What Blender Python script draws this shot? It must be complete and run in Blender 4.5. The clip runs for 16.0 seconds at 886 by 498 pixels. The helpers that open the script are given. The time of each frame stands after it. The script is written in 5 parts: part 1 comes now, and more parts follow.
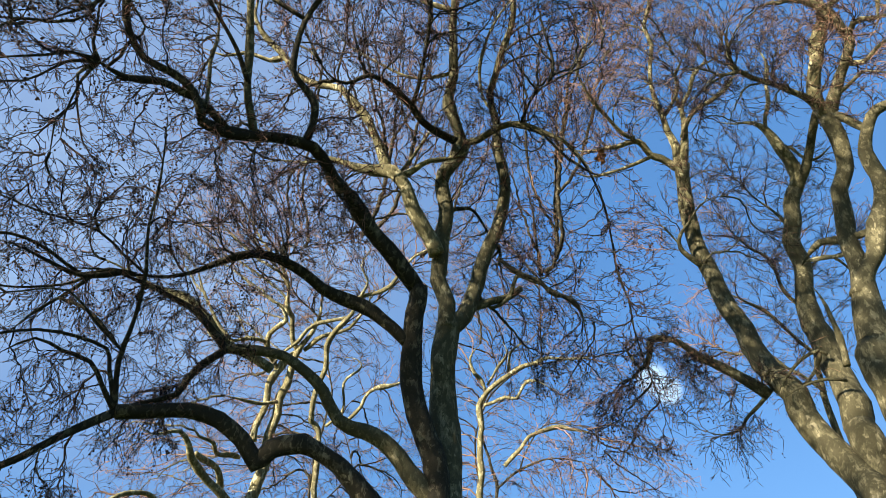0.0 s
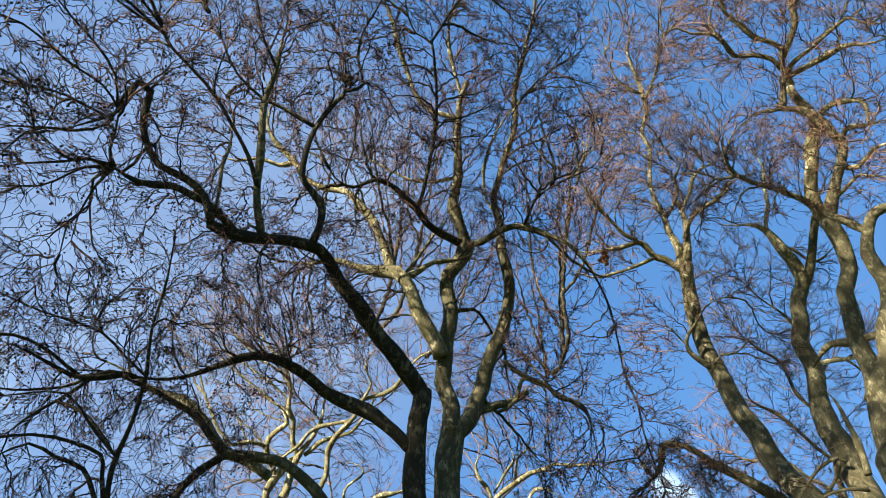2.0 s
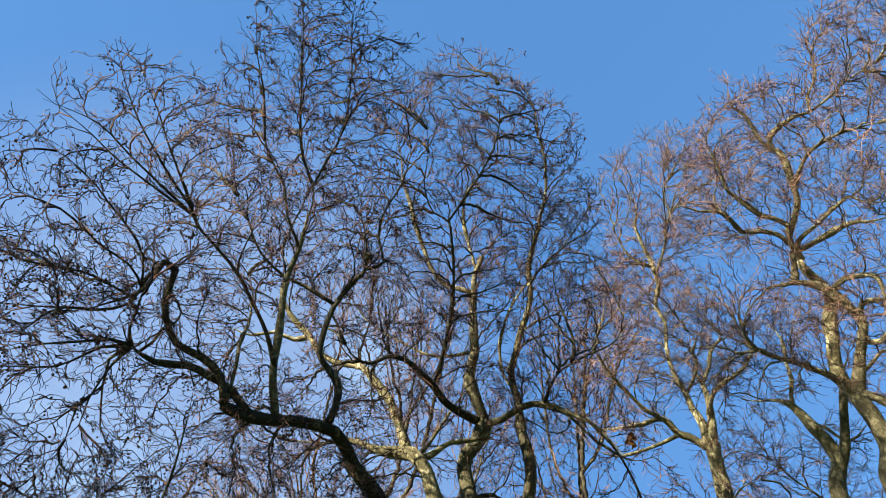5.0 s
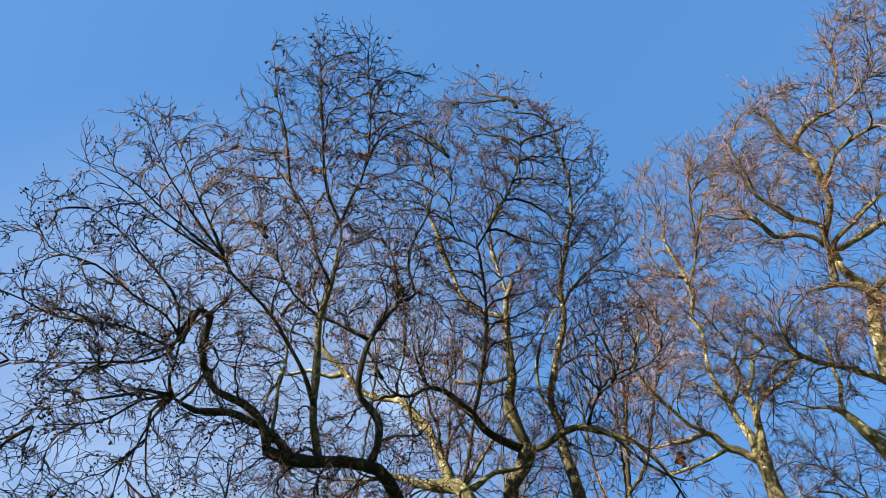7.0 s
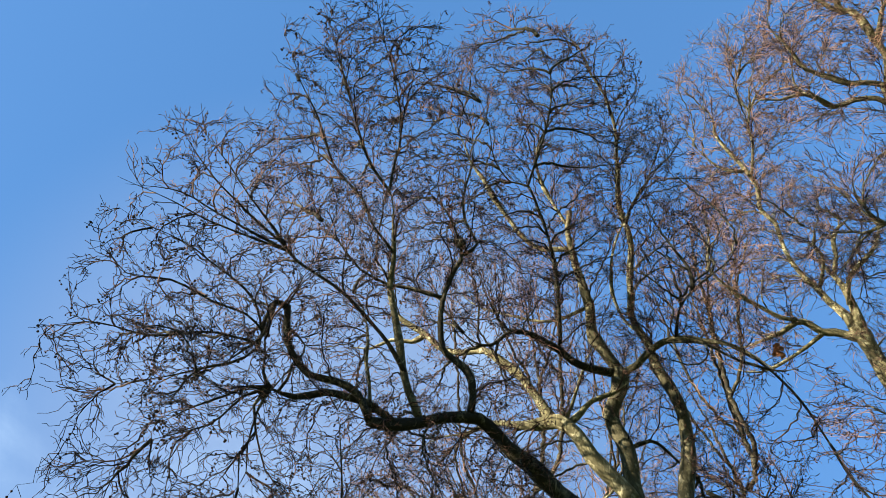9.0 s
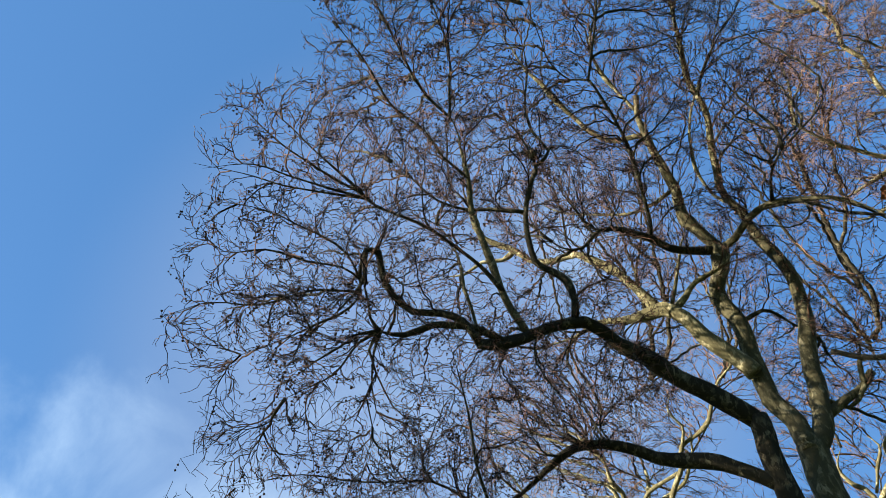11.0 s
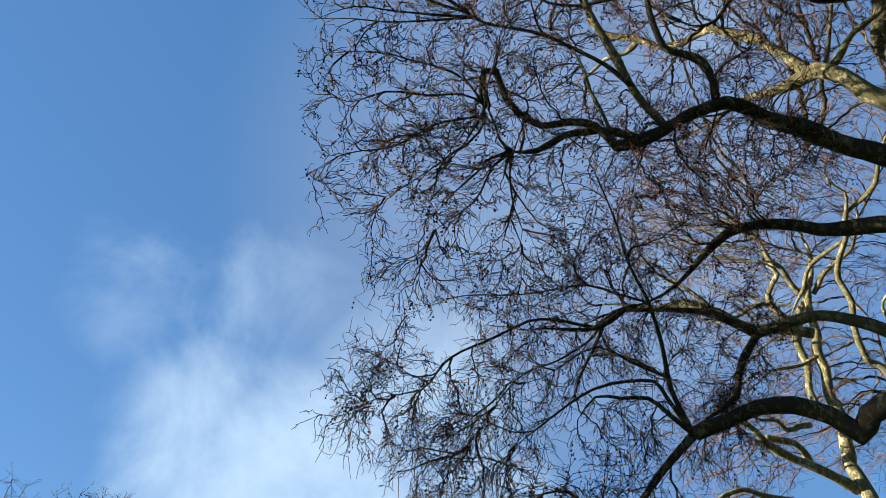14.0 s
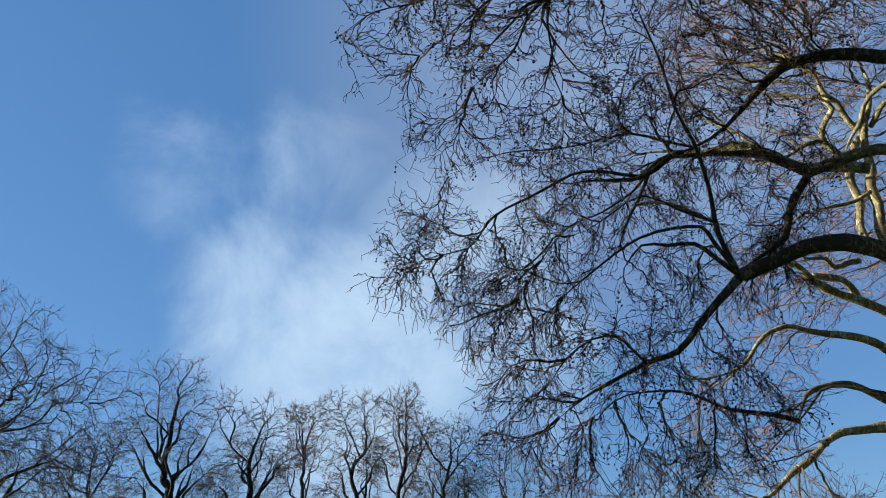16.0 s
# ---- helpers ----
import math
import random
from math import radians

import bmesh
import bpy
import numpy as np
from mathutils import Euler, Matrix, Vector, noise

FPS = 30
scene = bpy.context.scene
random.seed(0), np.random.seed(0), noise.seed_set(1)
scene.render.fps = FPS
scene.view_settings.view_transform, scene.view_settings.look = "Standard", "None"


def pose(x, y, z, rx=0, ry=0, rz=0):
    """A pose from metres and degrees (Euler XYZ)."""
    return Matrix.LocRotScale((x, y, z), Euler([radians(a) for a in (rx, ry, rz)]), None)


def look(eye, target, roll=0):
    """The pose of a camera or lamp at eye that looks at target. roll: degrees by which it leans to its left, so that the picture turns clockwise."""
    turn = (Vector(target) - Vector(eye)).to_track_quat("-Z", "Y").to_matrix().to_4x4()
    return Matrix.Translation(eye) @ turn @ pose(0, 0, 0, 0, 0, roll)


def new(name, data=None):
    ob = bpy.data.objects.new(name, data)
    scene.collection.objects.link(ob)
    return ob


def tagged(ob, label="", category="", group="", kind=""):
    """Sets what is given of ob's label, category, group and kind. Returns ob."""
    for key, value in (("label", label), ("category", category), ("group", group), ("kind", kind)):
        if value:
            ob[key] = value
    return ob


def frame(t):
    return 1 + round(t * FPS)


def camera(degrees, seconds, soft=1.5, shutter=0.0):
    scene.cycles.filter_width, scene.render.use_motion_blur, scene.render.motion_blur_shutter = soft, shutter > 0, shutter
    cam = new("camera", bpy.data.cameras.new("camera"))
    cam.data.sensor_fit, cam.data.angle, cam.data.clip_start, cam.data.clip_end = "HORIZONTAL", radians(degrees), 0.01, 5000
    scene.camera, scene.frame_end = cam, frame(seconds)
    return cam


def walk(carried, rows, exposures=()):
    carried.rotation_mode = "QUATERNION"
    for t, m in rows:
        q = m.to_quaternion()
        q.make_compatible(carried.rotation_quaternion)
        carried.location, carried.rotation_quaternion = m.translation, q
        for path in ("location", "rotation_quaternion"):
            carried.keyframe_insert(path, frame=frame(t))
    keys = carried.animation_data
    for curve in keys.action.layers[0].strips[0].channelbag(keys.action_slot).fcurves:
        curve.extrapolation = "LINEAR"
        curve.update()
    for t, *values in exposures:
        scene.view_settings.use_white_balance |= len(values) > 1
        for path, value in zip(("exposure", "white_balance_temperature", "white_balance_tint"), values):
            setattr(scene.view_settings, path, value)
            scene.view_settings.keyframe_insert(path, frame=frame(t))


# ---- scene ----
SOFT, EXPOSURES = 0.45, ((0.0, 2.14), (3.5, 2.3), (4.5, 2.31), (7.0, 2.31), (9.0, 2.27), (12.5, 1.93), (14.5, 1.78), (16.0, 1.65))
cam = camera(66.29, 16.0, SOFT)
walk(cam, [
    (0.0, pose(0.000, -0.000, 1.600, 130.91, -0.18, -0.16)),
    (0.5, pose(0.017, -0.012, 1.590, 133.02, -0.33, -0.02)),
    (1.0, pose(0.020, -0.018, 1.592, 135.09, -0.43, -0.02)),
    (1.5, pose(0.021, -0.019, 1.609, 137.15, -0.51, 0.06)),
    (2.0, pose(0.014, -0.027, 1.630, 139.25, -0.55, 0.10)),
    (2.5, pose(0.003, -0.043, 1.648, 141.43, -0.58, 0.20)),
    (3.0, pose(-0.018, -0.057, 1.668, 143.86, -0.68, 0.26)),
    (3.5, pose(-0.057, -0.069, 1.701, 146.42, -0.81, 0.23)),
    (4.0, pose(-0.114, -0.077, 1.752, 148.98, -0.82, 0.13)),
    (4.5, pose(-0.164, -0.086, 1.801, 151.41, -0.88, 0.15)),
    (7.0, pose(-0.299, -0.157, 1.935, 155.06, -1.05, 4.80)),
    (7.5, pose(-0.323, -0.145, 1.931, 154.52, -0.85, 7.34)),
    (8.0, pose(-0.342, -0.128, 1.919, 153.79, -0.54, 10.45)),
    (8.5, pose(-0.359, -0.108, 1.912, 152.73, -0.07, 14.05)),
    (9.0, pose(-0.375, -0.085, 1.910, 151.27, 0.48, 17.85)),
    (11.5, pose(-0.424, -0.198, 1.918, 142.82, 1.30, 34.48)),
    (12.0, pose(-0.425, -0.214, 1.925, 140.74, 1.06, 37.45)),
    (12.5, pose(-0.426, -0.233, 1.929, 138.19, 0.79, 40.05)),
    (13.0, pose(-0.430, -0.243, 1.931, 135.41, 0.53, 42.30)),
    (13.5, pose(-0.439, -0.242, 1.921, 132.59, 0.42, 44.26)),
    (14.0, pose(-0.444, -0.242, 1.903, 129.75, 0.44, 46.14)),
    (14.5, pose(-0.448, -0.247, 1.891, 126.87, 0.70, 47.82)),
    (15.0, pose(-0.453, -0.258, 1.887, 124.04, 0.98, 49.27)),
    (15.5, pose(-0.459, -0.272, 1.892, 121.07, 1.34, 50.29)),
    (16.0, pose(-0.468, -0.279, 1.897, 118.07, 1.57, 50.90)),
], EXPOSURES)


# ---- world and sun ----
SUN_AZ, SUN_EL = radians(130), radians(14)      # degrees to the left of +y, and up
to_sun = Vector((-math.sin(SUN_AZ) * math.cos(SUN_EL), math.cos(SUN_AZ) * math.cos(SUN_EL), math.sin(SUN_EL)))
sun = new("sun", bpy.data.lights.new("sun", "SUN"))
sun.data.energy, sun.data.angle, sun.data.color = 5.0, radians(0.6), (1.0, 0.93, 0.79)
sun.matrix_world = look((0, 0, 60), Vector((0, 0, 60)) - to_sun)

world = bpy.data.worlds.new("sky")
scene.world = world
world.use_nodes = True


def node(tree, kind, **values):
    n = tree.nodes.new(kind)
    for key, value in values.items():
        if key in n.inputs:
            n.inputs[key].default_value = value
    return n


def build_sky():
    nt = world.node_tree
    nt.nodes.clear()
    link = nt.links.new
    sky = nt.nodes.new("ShaderNodeTexSky")
    sky.sky_type, sky.sun_disc = "NISHITA", False
    sky.sun_elevation, sky.sun_rotation = SUN_EL, -SUN_AZ
    sky.air_density, sky.dust_density, sky.ozone_density = 1.0, 0.05, 3.6
    co = nt.nodes.new("ShaderNodeTexCoord")
    # clouds: soft fractal noise, thick in a bank low over the far trees, thin wisps elsewhere
    big = node(nt, "ShaderNodeTexNoise", Scale=4.2, Detail=11.0, Roughness=0.6, Distortion=0.5)
    link(co.outputs["Generated"], big.inputs["Vector"])

    def bank(direction, inner, outer, power):
        d = nt.nodes.new("ShaderNodeVectorMath")
        d.operation = "DOT_PRODUCT"
        link(co.outputs["Generated"], d.inputs[0])
        d.inputs[1].default_value = Vector(direction).normalized()
        m = nt.nodes.new("ShaderNodeMapRange")
        m.interpolation_type = "SMOOTHSTEP"
        m.inputs["From Min"].default_value, m.inputs["From Max"].default_value = math.cos(radians(outer)), math.cos(radians(inner))
        m.inputs["To Max"].default_value = power
        link(d.outputs["Value"], m.inputs["Value"])
        return m.outputs["Result"]

    total = None
    for direction, inner, outer, power in (
            ((-0.799, 0.509, 0.321), 2, 17, 0.46), ((-0.840, 0.391, 0.377), 1, 13, 0.36), ((-0.813, 0.226, 0.537), 1, 9, 0.20), ((-0.734, 0.411, 0.540), 1, 11, 0.24), ((-0.680, 0.586, 0.441), 2, 15, 0.36), ((-0.678, 0.663, 0.317), 1, 13, 0.30),
            ((0.290, 0.828, 0.480), 0.1, 1.7, 0.52), ((0.309, 0.830, 0.464), 0.1, 1.5, 0.50), ((-0.094, 0.558, 0.824), 1, 9, 0.25), ((-0.370, 0.640, 0.673), 2, 22, 0.14)):
        value = bank(direction, inner, outer, power)
        if total is None:
            total = value
        else:
            m = nt.nodes.new("ShaderNodeMath")
            m.operation = "MAXIMUM"
            link(total, m.inputs[0])
            link(value, m.inputs[1])
            total = m.outputs[0]
    add = nt.nodes.new("ShaderNodeMath")
    add.operation = "MULTIPLY_ADD"
    add.inputs[1].default_value = 0.72
    link(big.outputs["Fac"], add.inputs[0])
    link(total, add.inputs[2])
    ramp = nt.nodes.new("ShaderNodeMapRange")
    ramp.interpolation_type = "SMOOTHSTEP"
    ramp.inputs["From Min"].default_value, ramp.inputs["From Max"].default_value = 0.44, 0.98
    ramp.inputs["To Max"].default_value = 0.85
    link(add.outputs[0], ramp.inputs["Value"])
    even = nt.nodes.new("ShaderNodeMix")                # clear winter air: an evenly deep blue
    even.data_type = "RGBA"
    even.inputs["Factor"].default_value = 0.55
    link(sky.outputs["Color"], even.inputs["A"])
    even.inputs["B"].default_value = (0.48, 1.5, 3.5, 1.0)
    mix = nt.nodes.new("ShaderNodeMix")
    mix.data_type = "RGBA"
    link(ramp.outputs["Result"], mix.inputs["Factor"])
    veil = nt.nodes.new("ShaderNodeMix")                # thin high haze behind the crowns
    veil.data_type = "RGBA"
    link(bank((-0.378, 0.621, 0.687), 2, 31, 0.56), veil.inputs["Factor"])
    link(even.outputs["Result"], veil.inputs["A"])
    veil.inputs["B"].default_value = (1.8, 2.33, 3.33, 1.0)
    link(veil.outputs["Result"], mix.inputs["A"])
    mix.inputs["B"].default_value = CLOUD
    bg = nt.nodes.new("ShaderNodeBackground")
    bg.inputs["Strength"].default_value = SKY_STRENGTH
    link(mix.outputs["Result"], bg.inputs["Color"])
    out = nt.nodes.new("ShaderNodeOutputWorld")
    link(bg.outputs["Background"], out.inputs["Surface"])


CLOUD, SKY_STRENGTH = (3.8, 4.95, 6.1, 1.0), 0.055
build_sky()

# ---- materials ----


def material(name, roughness):
    m = bpy.data.materials.new(name)
    m.use_nodes = True
    bsdf = m.node_tree.nodes["Principled BSDF"]
    bsdf.inputs["Roughness"].default_value = roughness
    bsdf.inputs["Specular IOR Level"].default_value = 0.1
    return m, m.node_tree, bsdf


def ramp_node(nt, stops, constant=False):
    r = nt.nodes.new("ShaderNodeValToRGB")
    r.color_ramp.interpolation = "CONSTANT" if constant else "LINEAR"
    while len(r.color_ramp.elements) < len(stops):
        r.color_ramp.elements.new(0.5)
    for e, (p, c) in zip(r.color_ramp.elements, stops):
        e.position, e.color = p, (*c, 1)
    return r


def bark_material(name, old, mid, fresh, cut):
    """Plane bark: grey-olive plates flaking off in patches over cream and khaki new bark."""
    m, nt, bsdf = material(name, 0.85)
    link = nt.links.new
    co = nt.nodes.new("ShaderNodeTexCoord")
    tall = nt.nodes.new("ShaderNodeMapping")             # flakes are longer up the stem than across it
    tall.inputs["Scale"].default_value = (1.0, 1.0, 0.5)
    link(co.outputs["Object"], tall.inputs["Vector"])
    warp = node(nt, "ShaderNodeTexNoise", Scale=9.0, Detail=5.0, Roughness=0.65)
    link(tall.outputs["Vector"], warp.inputs["Vector"])
    shift = nt.nodes.new("ShaderNodeMix")
    shift.data_type, shift.blend_type = "RGBA", "LINEAR_LIGHT"
    shift.inputs["Factor"].default_value = 0.10
    link(tall.outputs["Vector"], shift.inputs["A"])
    link(warp.outputs["Color"], shift.inputs["B"])
    plates = node(nt, "ShaderNodeTexVoronoi", Scale=21.0, Randomness=1.0)
    link(shift.outputs["Result"], plates.inputs["Vector"])
    patch = node(nt, "ShaderNodeTexNoise", Scale=6.5, Detail=7.0, Roughness=0.68)
    link(shift.outputs["Result"], patch.inputs["Vector"])
    sep = nt.nodes.new("ShaderNodeSeparateColor")
    link(plates.outputs["Color"], sep.inputs["Color"])
    blend = nt.nodes.new("ShaderNodeMath")
    blend.operation = "MULTIPLY_ADD"
    blend.inputs[1].default_value = 0.30
    link(sep.outputs["Red"], blend.inputs[0])
    link(patch.outputs["Fac"], blend.inputs[2])
    ramp = ramp_node(nt, ((0.0, old), (cut, [0.75 * a + 0.25 * b for a, b in zip(old, mid)]), (cut + 0.05, mid),
                          (cut + 0.16, [0.6 * a + 0.4 * b for a, b in zip(mid, fresh)]), (cut + 0.20, fresh)))
    link(blend.outputs[0], ramp.inputs["Fac"])
    grain = node(nt, "ShaderNodeTexNoise", Scale=55.0, Detail=5.0, Roughness=0.7)
    link(co.outputs["Object"], grain.inputs["Vector"])
    dirt = nt.nodes.new("ShaderNodeMix")
    dirt.data_type, dirt.blend_type = "RGBA", "OVERLAY"
    dirt.inputs["Factor"].default_value = 0.55
    link(ramp.outputs["Color"], dirt.inputs["A"])
    link(grain.outputs["Fac"], dirt.inputs["B"])
    link(dirt.outputs["Result"], bsdf.inputs["Base Color"])
    height = nt.nodes.new("ShaderNodeMath")
    height.operation = "MULTIPLY_ADD"
    height.inputs[1].default_value = -0.6
    link(blend.outputs[0], height.inputs[0])
    link(grain.outputs["Fac"], height.inputs[2])
    bump = node(nt, "ShaderNodeBump", Strength=0.6, Distance=0.02)
    link(height.outputs[0], bump.inputs["Height"])
    link(bump.outputs["Normal"], bsdf.inputs["Normal"])
    return m


# one plane bark in four tones: shade and sunlight are put into the colour
BARK = bark_material("shaded_plane_bark", (0.019, 0.016, 0.0105), (0.055, 0.046, 0.028), (0.17, 0.145, 0.09), 0.70)
BARK_CREAM = bark_material("sunlit_cream_bark", (0.095, 0.079, 0.036), (0.185, 0.157, 0.075), (0.40, 0.35, 0.205), 0.62)
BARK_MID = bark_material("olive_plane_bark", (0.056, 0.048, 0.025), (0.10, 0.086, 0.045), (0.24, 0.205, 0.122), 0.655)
BARK_PALE = bark_material("lit_plane_bark", (0.085, 0.073, 0.036), (0.165, 0.142, 0.072), (0.40, 0.35, 0.21), 0.66)


def varied_material(name, dark, light, roughness, scale, low=0.15):
    m, nt, bsdf = material(name, roughness)
    geo = nt.nodes.new("ShaderNodeNewGeometry")
    co = nt.nodes.new("ShaderNodeTexCoord")
    n = node(nt, "ShaderNodeTexNoise", Scale=scale, Detail=3.0)
    nt.links.new(co.outputs["Object"], n.inputs["Vector"])
    mean = nt.nodes.new("ShaderNodeMath")
    mean.operation = "MULTIPLY_ADD"
    mean.inputs[1].default_value = 0.5
    nt.links.new(geo.outputs["Random Per Island"], mean.inputs[0])
    half = nt.nodes.new("ShaderNodeMath")
    half.operation = "MULTIPLY"
    half.inputs[1].default_value = 0.5
    nt.links.new(n.outputs["Fac"], half.inputs[0])
    nt.links.new(half.outputs[0], mean.inputs[2])
    r = ramp_node(nt, ((low, dark), (0.85, light)))
    nt.links.new(mean.outputs[0], r.inputs["Fac"])
    nt.links.new(r.outputs["Color"], bsdf.inputs["Base Color"])
    return m


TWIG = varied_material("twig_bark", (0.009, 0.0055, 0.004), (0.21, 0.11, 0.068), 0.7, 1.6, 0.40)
# the same twigs with sunlight put into a paler, warmer colour
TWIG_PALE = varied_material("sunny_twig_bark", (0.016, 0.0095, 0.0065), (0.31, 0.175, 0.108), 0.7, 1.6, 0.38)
TWIG_FAR = varied_material("far_twig_bark", (0.009, 0.0065, 0.005), (0.10, 0.066, 0.047), 0.8, 1.0)
BALL = varied_material("seed_ball_husk", (0.012, 0.007, 0.005), (0.045, 0.025, 0.016), 0.9, 20.0)
GRASS = varied_material("lawn", (0.035, 0.06, 0.018), (0.08, 0.11, 0.035), 0.9, 3.0)
LEAF = varied_material("withered_leaf", (0.16, 0.06, 0.025), (0.28, 0.12, 0.05), 0.8, 9.0)

# ---- building with meshes ----


def fast_mesh(name, verts, quads, mat, smooth=True):
    me = bpy.data.meshes.new(name)
    verts, quads = np.asarray(verts, np.float32), np.asarray(quads, np.int32)
    me.vertices.add(len(verts))
    me.vertices.foreach_set("co", verts.ravel())
    n = quads.shape[1]
    me.loops.add(quads.size)
    me.loops.foreach_set("vertex_index", quads.ravel())
    me.polygons.add(len(quads))
    me.polygons.foreach_set("loop_start", np.arange(0, quads.size, n, dtype=np.int32))
    me.polygons.foreach_set("use_smooth", np.full(len(quads), smooth))
    me.materials.append(mat)
    me.update(calc_edges=True)
    return me


def part(name, me, parent, label=""):
    ob = new(name, me)
    ob.parent = parent
    if label:
        ob["label"] = label
    return ob


def normed(v):
    return v / (np.linalg.norm(v, axis=-1, keepdims=True) + 1e-9)


def spline(points, step):
    """Catmull-Rom through the rows, evenly cut into pieces of about that length."""
    p = np.asarray(points, float)
    q = np.vstack([2 * p[:1] - p[1:2], p, 2 * p[-1:] - p[-2:-1]])
    out = []
    for i in range(1, len(q) - 2):
        a, b, c, d = q[i - 1], q[i], q[i + 1], q[i + 2]
        n = max(2, int(np.linalg.norm(c[:3] - b[:3]) / step))
        u = np.arange(n)[:, None] / n
        out.append(0.5 * (2 * b + (c - a) * u + (2 * a - 5 * b + 4 * c - d) * u ** 2 + (3 * b - a - 3 * c + d) * u ** 3))
    return np.vstack(out + [p[-1:]])


def tube(path, radii, sides, knobs, seed):
    """One swept, capped tube with uneven radius: verts and quads."""
    n = len(path)
    tangent = normed(np.gradient(path, axis=0))
    side = normed(np.cross(tangent[0], (0.3, 0.5, 0.8)))
    rings = []
    r = np.random.default_rng(seed)
    ph = r.uniform(0, 6.28, 6)
    length = np.concatenate([[0], np.cumsum(np.linalg.norm(np.diff(path, axis=0), axis=1))])
    for i in range(n):
        side = normed(side - tangent[i] * (side @ tangent[i]))
        other = np.cross(tangent[i], side)
        a = np.arange(sides) * 2 * math.pi / sides
        bump = 1 + knobs * (np.sin(2 * a + ph[0] + 1.3 * length[i]) * 0.5 + np.sin(3 * a + ph[1] - 2.1 * length[i]) * 0.35
                            + np.sin(length[i] * 5.1 + ph[2]) * 0.3 + np.sin(length[i] * 11.3 + ph[3] + a) * 0.25)
        rad = radii[i] * bump
        rings.append(path[i] + np.cos(a)[:, None] * side * rad[:, None] + np.sin(a)[:, None] * other * rad[:, None])
    verts = np.vstack(rings + [path[:1], path[-1:] + tangent[-1:] * radii[-1] * 0.4])
    k = np.arange(sides)
    quads = [np.stack([i * sides + k, i * sides + (k + 1) % sides, (i + 1) * sides + (k + 1) % sides, (i + 1) * sides + k], 1) for i in range(n - 1)]
    lo, hi, end = n * sides, n * sides + 1, (n - 1) * sides
    half = np.arange(0, sides, 2)
    quads.append(np.stack([np.full(sides // 2, lo), (half + 2) % sides, half + 1, half], 1))
    quads.append(np.stack([np.full(sides // 2, hi), end + half, end + half + 1, end + (half + 2) % sides], 1))
    return verts, np.vstack(quads)


class Tree:
    """A tree as an empty at its foot, with its limbs' lines kept for the twigs to grow from."""

    def __init__(self, name, label, bark, twig, group=""):
        self.empty = tagged(new(name), label, "tree", group)
        self.bark, self.twig, self.nodes, self.foot, self.girth, self.bough_bark = bark, twig, [], None, 1.0, bark

    def add(self, kind, path, radii, sides, knobs, bark):
        if self.foot is None:
            self.foot = np.array([path[0][0], path[0][1], 0.0])
            self.empty.location = self.foot
        v, q = tube(path, radii, sides, knobs, len(self.nodes) + 11)
        part(kind, fast_mesh(kind, v - self.foot, q, bark), self.empty)
        t = normed(np.gradient(path, axis=0))
        self.nodes.append(np.hstack([path, t, radii[:, None]]))


def limb(tree, kind, *points, bark=None, kink=1.0):
    """A trunk or limb through (x, y, z, radius) points, wavering a little and knobbly."""
    p = spline(points, 0.16)
    path, radii = p[:, :3].copy(), np.maximum(p[:, 3] * tree.girth, 0.007)
    n = len(path)
    wave = np.zeros((n, 3))
    s = np.arange(n) * 0.16
    for k, (w, amount) in enumerate(((2.2, 0.35), (5.3, 0.22))):
        for axis in range(3):
            wave[:, axis] += amount * np.sin(w * s + path[0, axis] * 7 + axis * 2.1 + k)
    fade = np.minimum(1, np.minimum(np.arange(n), np.arange(n)[::-1] + 2) / 5)[:, None]
    path += wave * fade * (0.03 + 0.3 * np.minimum(radii, 0.06)[:, None])
    r = np.random.default_rng(int(abs(path[0].sum() * 977)) % 99991)
    knots = r.normal(0, 1, (n // 3 + 3, 3))             # small kinks where twigs once broke off
    at = np.arange(n) / 3.0
    k = at.astype(int)
    path += (knots[k] + (knots[k + 1] - knots[k]) * (at - k)[:, None]) * fade * (0.012 + 0.32 * np.minimum(radii, 0.075)[:, None]) * kink
    big = radii.max() > 0.09
    r = np.random.default_rng(int(abs(path[0].sum() * 1000)) % 99991)
    for _ in range(int(n * 0.16 * 0.9) + 1):
        c, w = r.uniform(0, n), r.uniform(0.5, 1.8)
        radii = radii * (1 + r.uniform(0.08, 0.42) * min(1, 0.07 / radii.max()) * np.exp(-((np.arange(n) - c) / w) ** 2))
    if kind == "limb" and radii[-1] < 0.05:
        radii = radii * np.interp(np.arange(n), (n * 0.6, n - 1), (1.0, 0.35))
    tree.add(kind, path, radii, 14 if big else 8, 0.05 if kind == "trunk" else 0.14, bark or tree.bark)


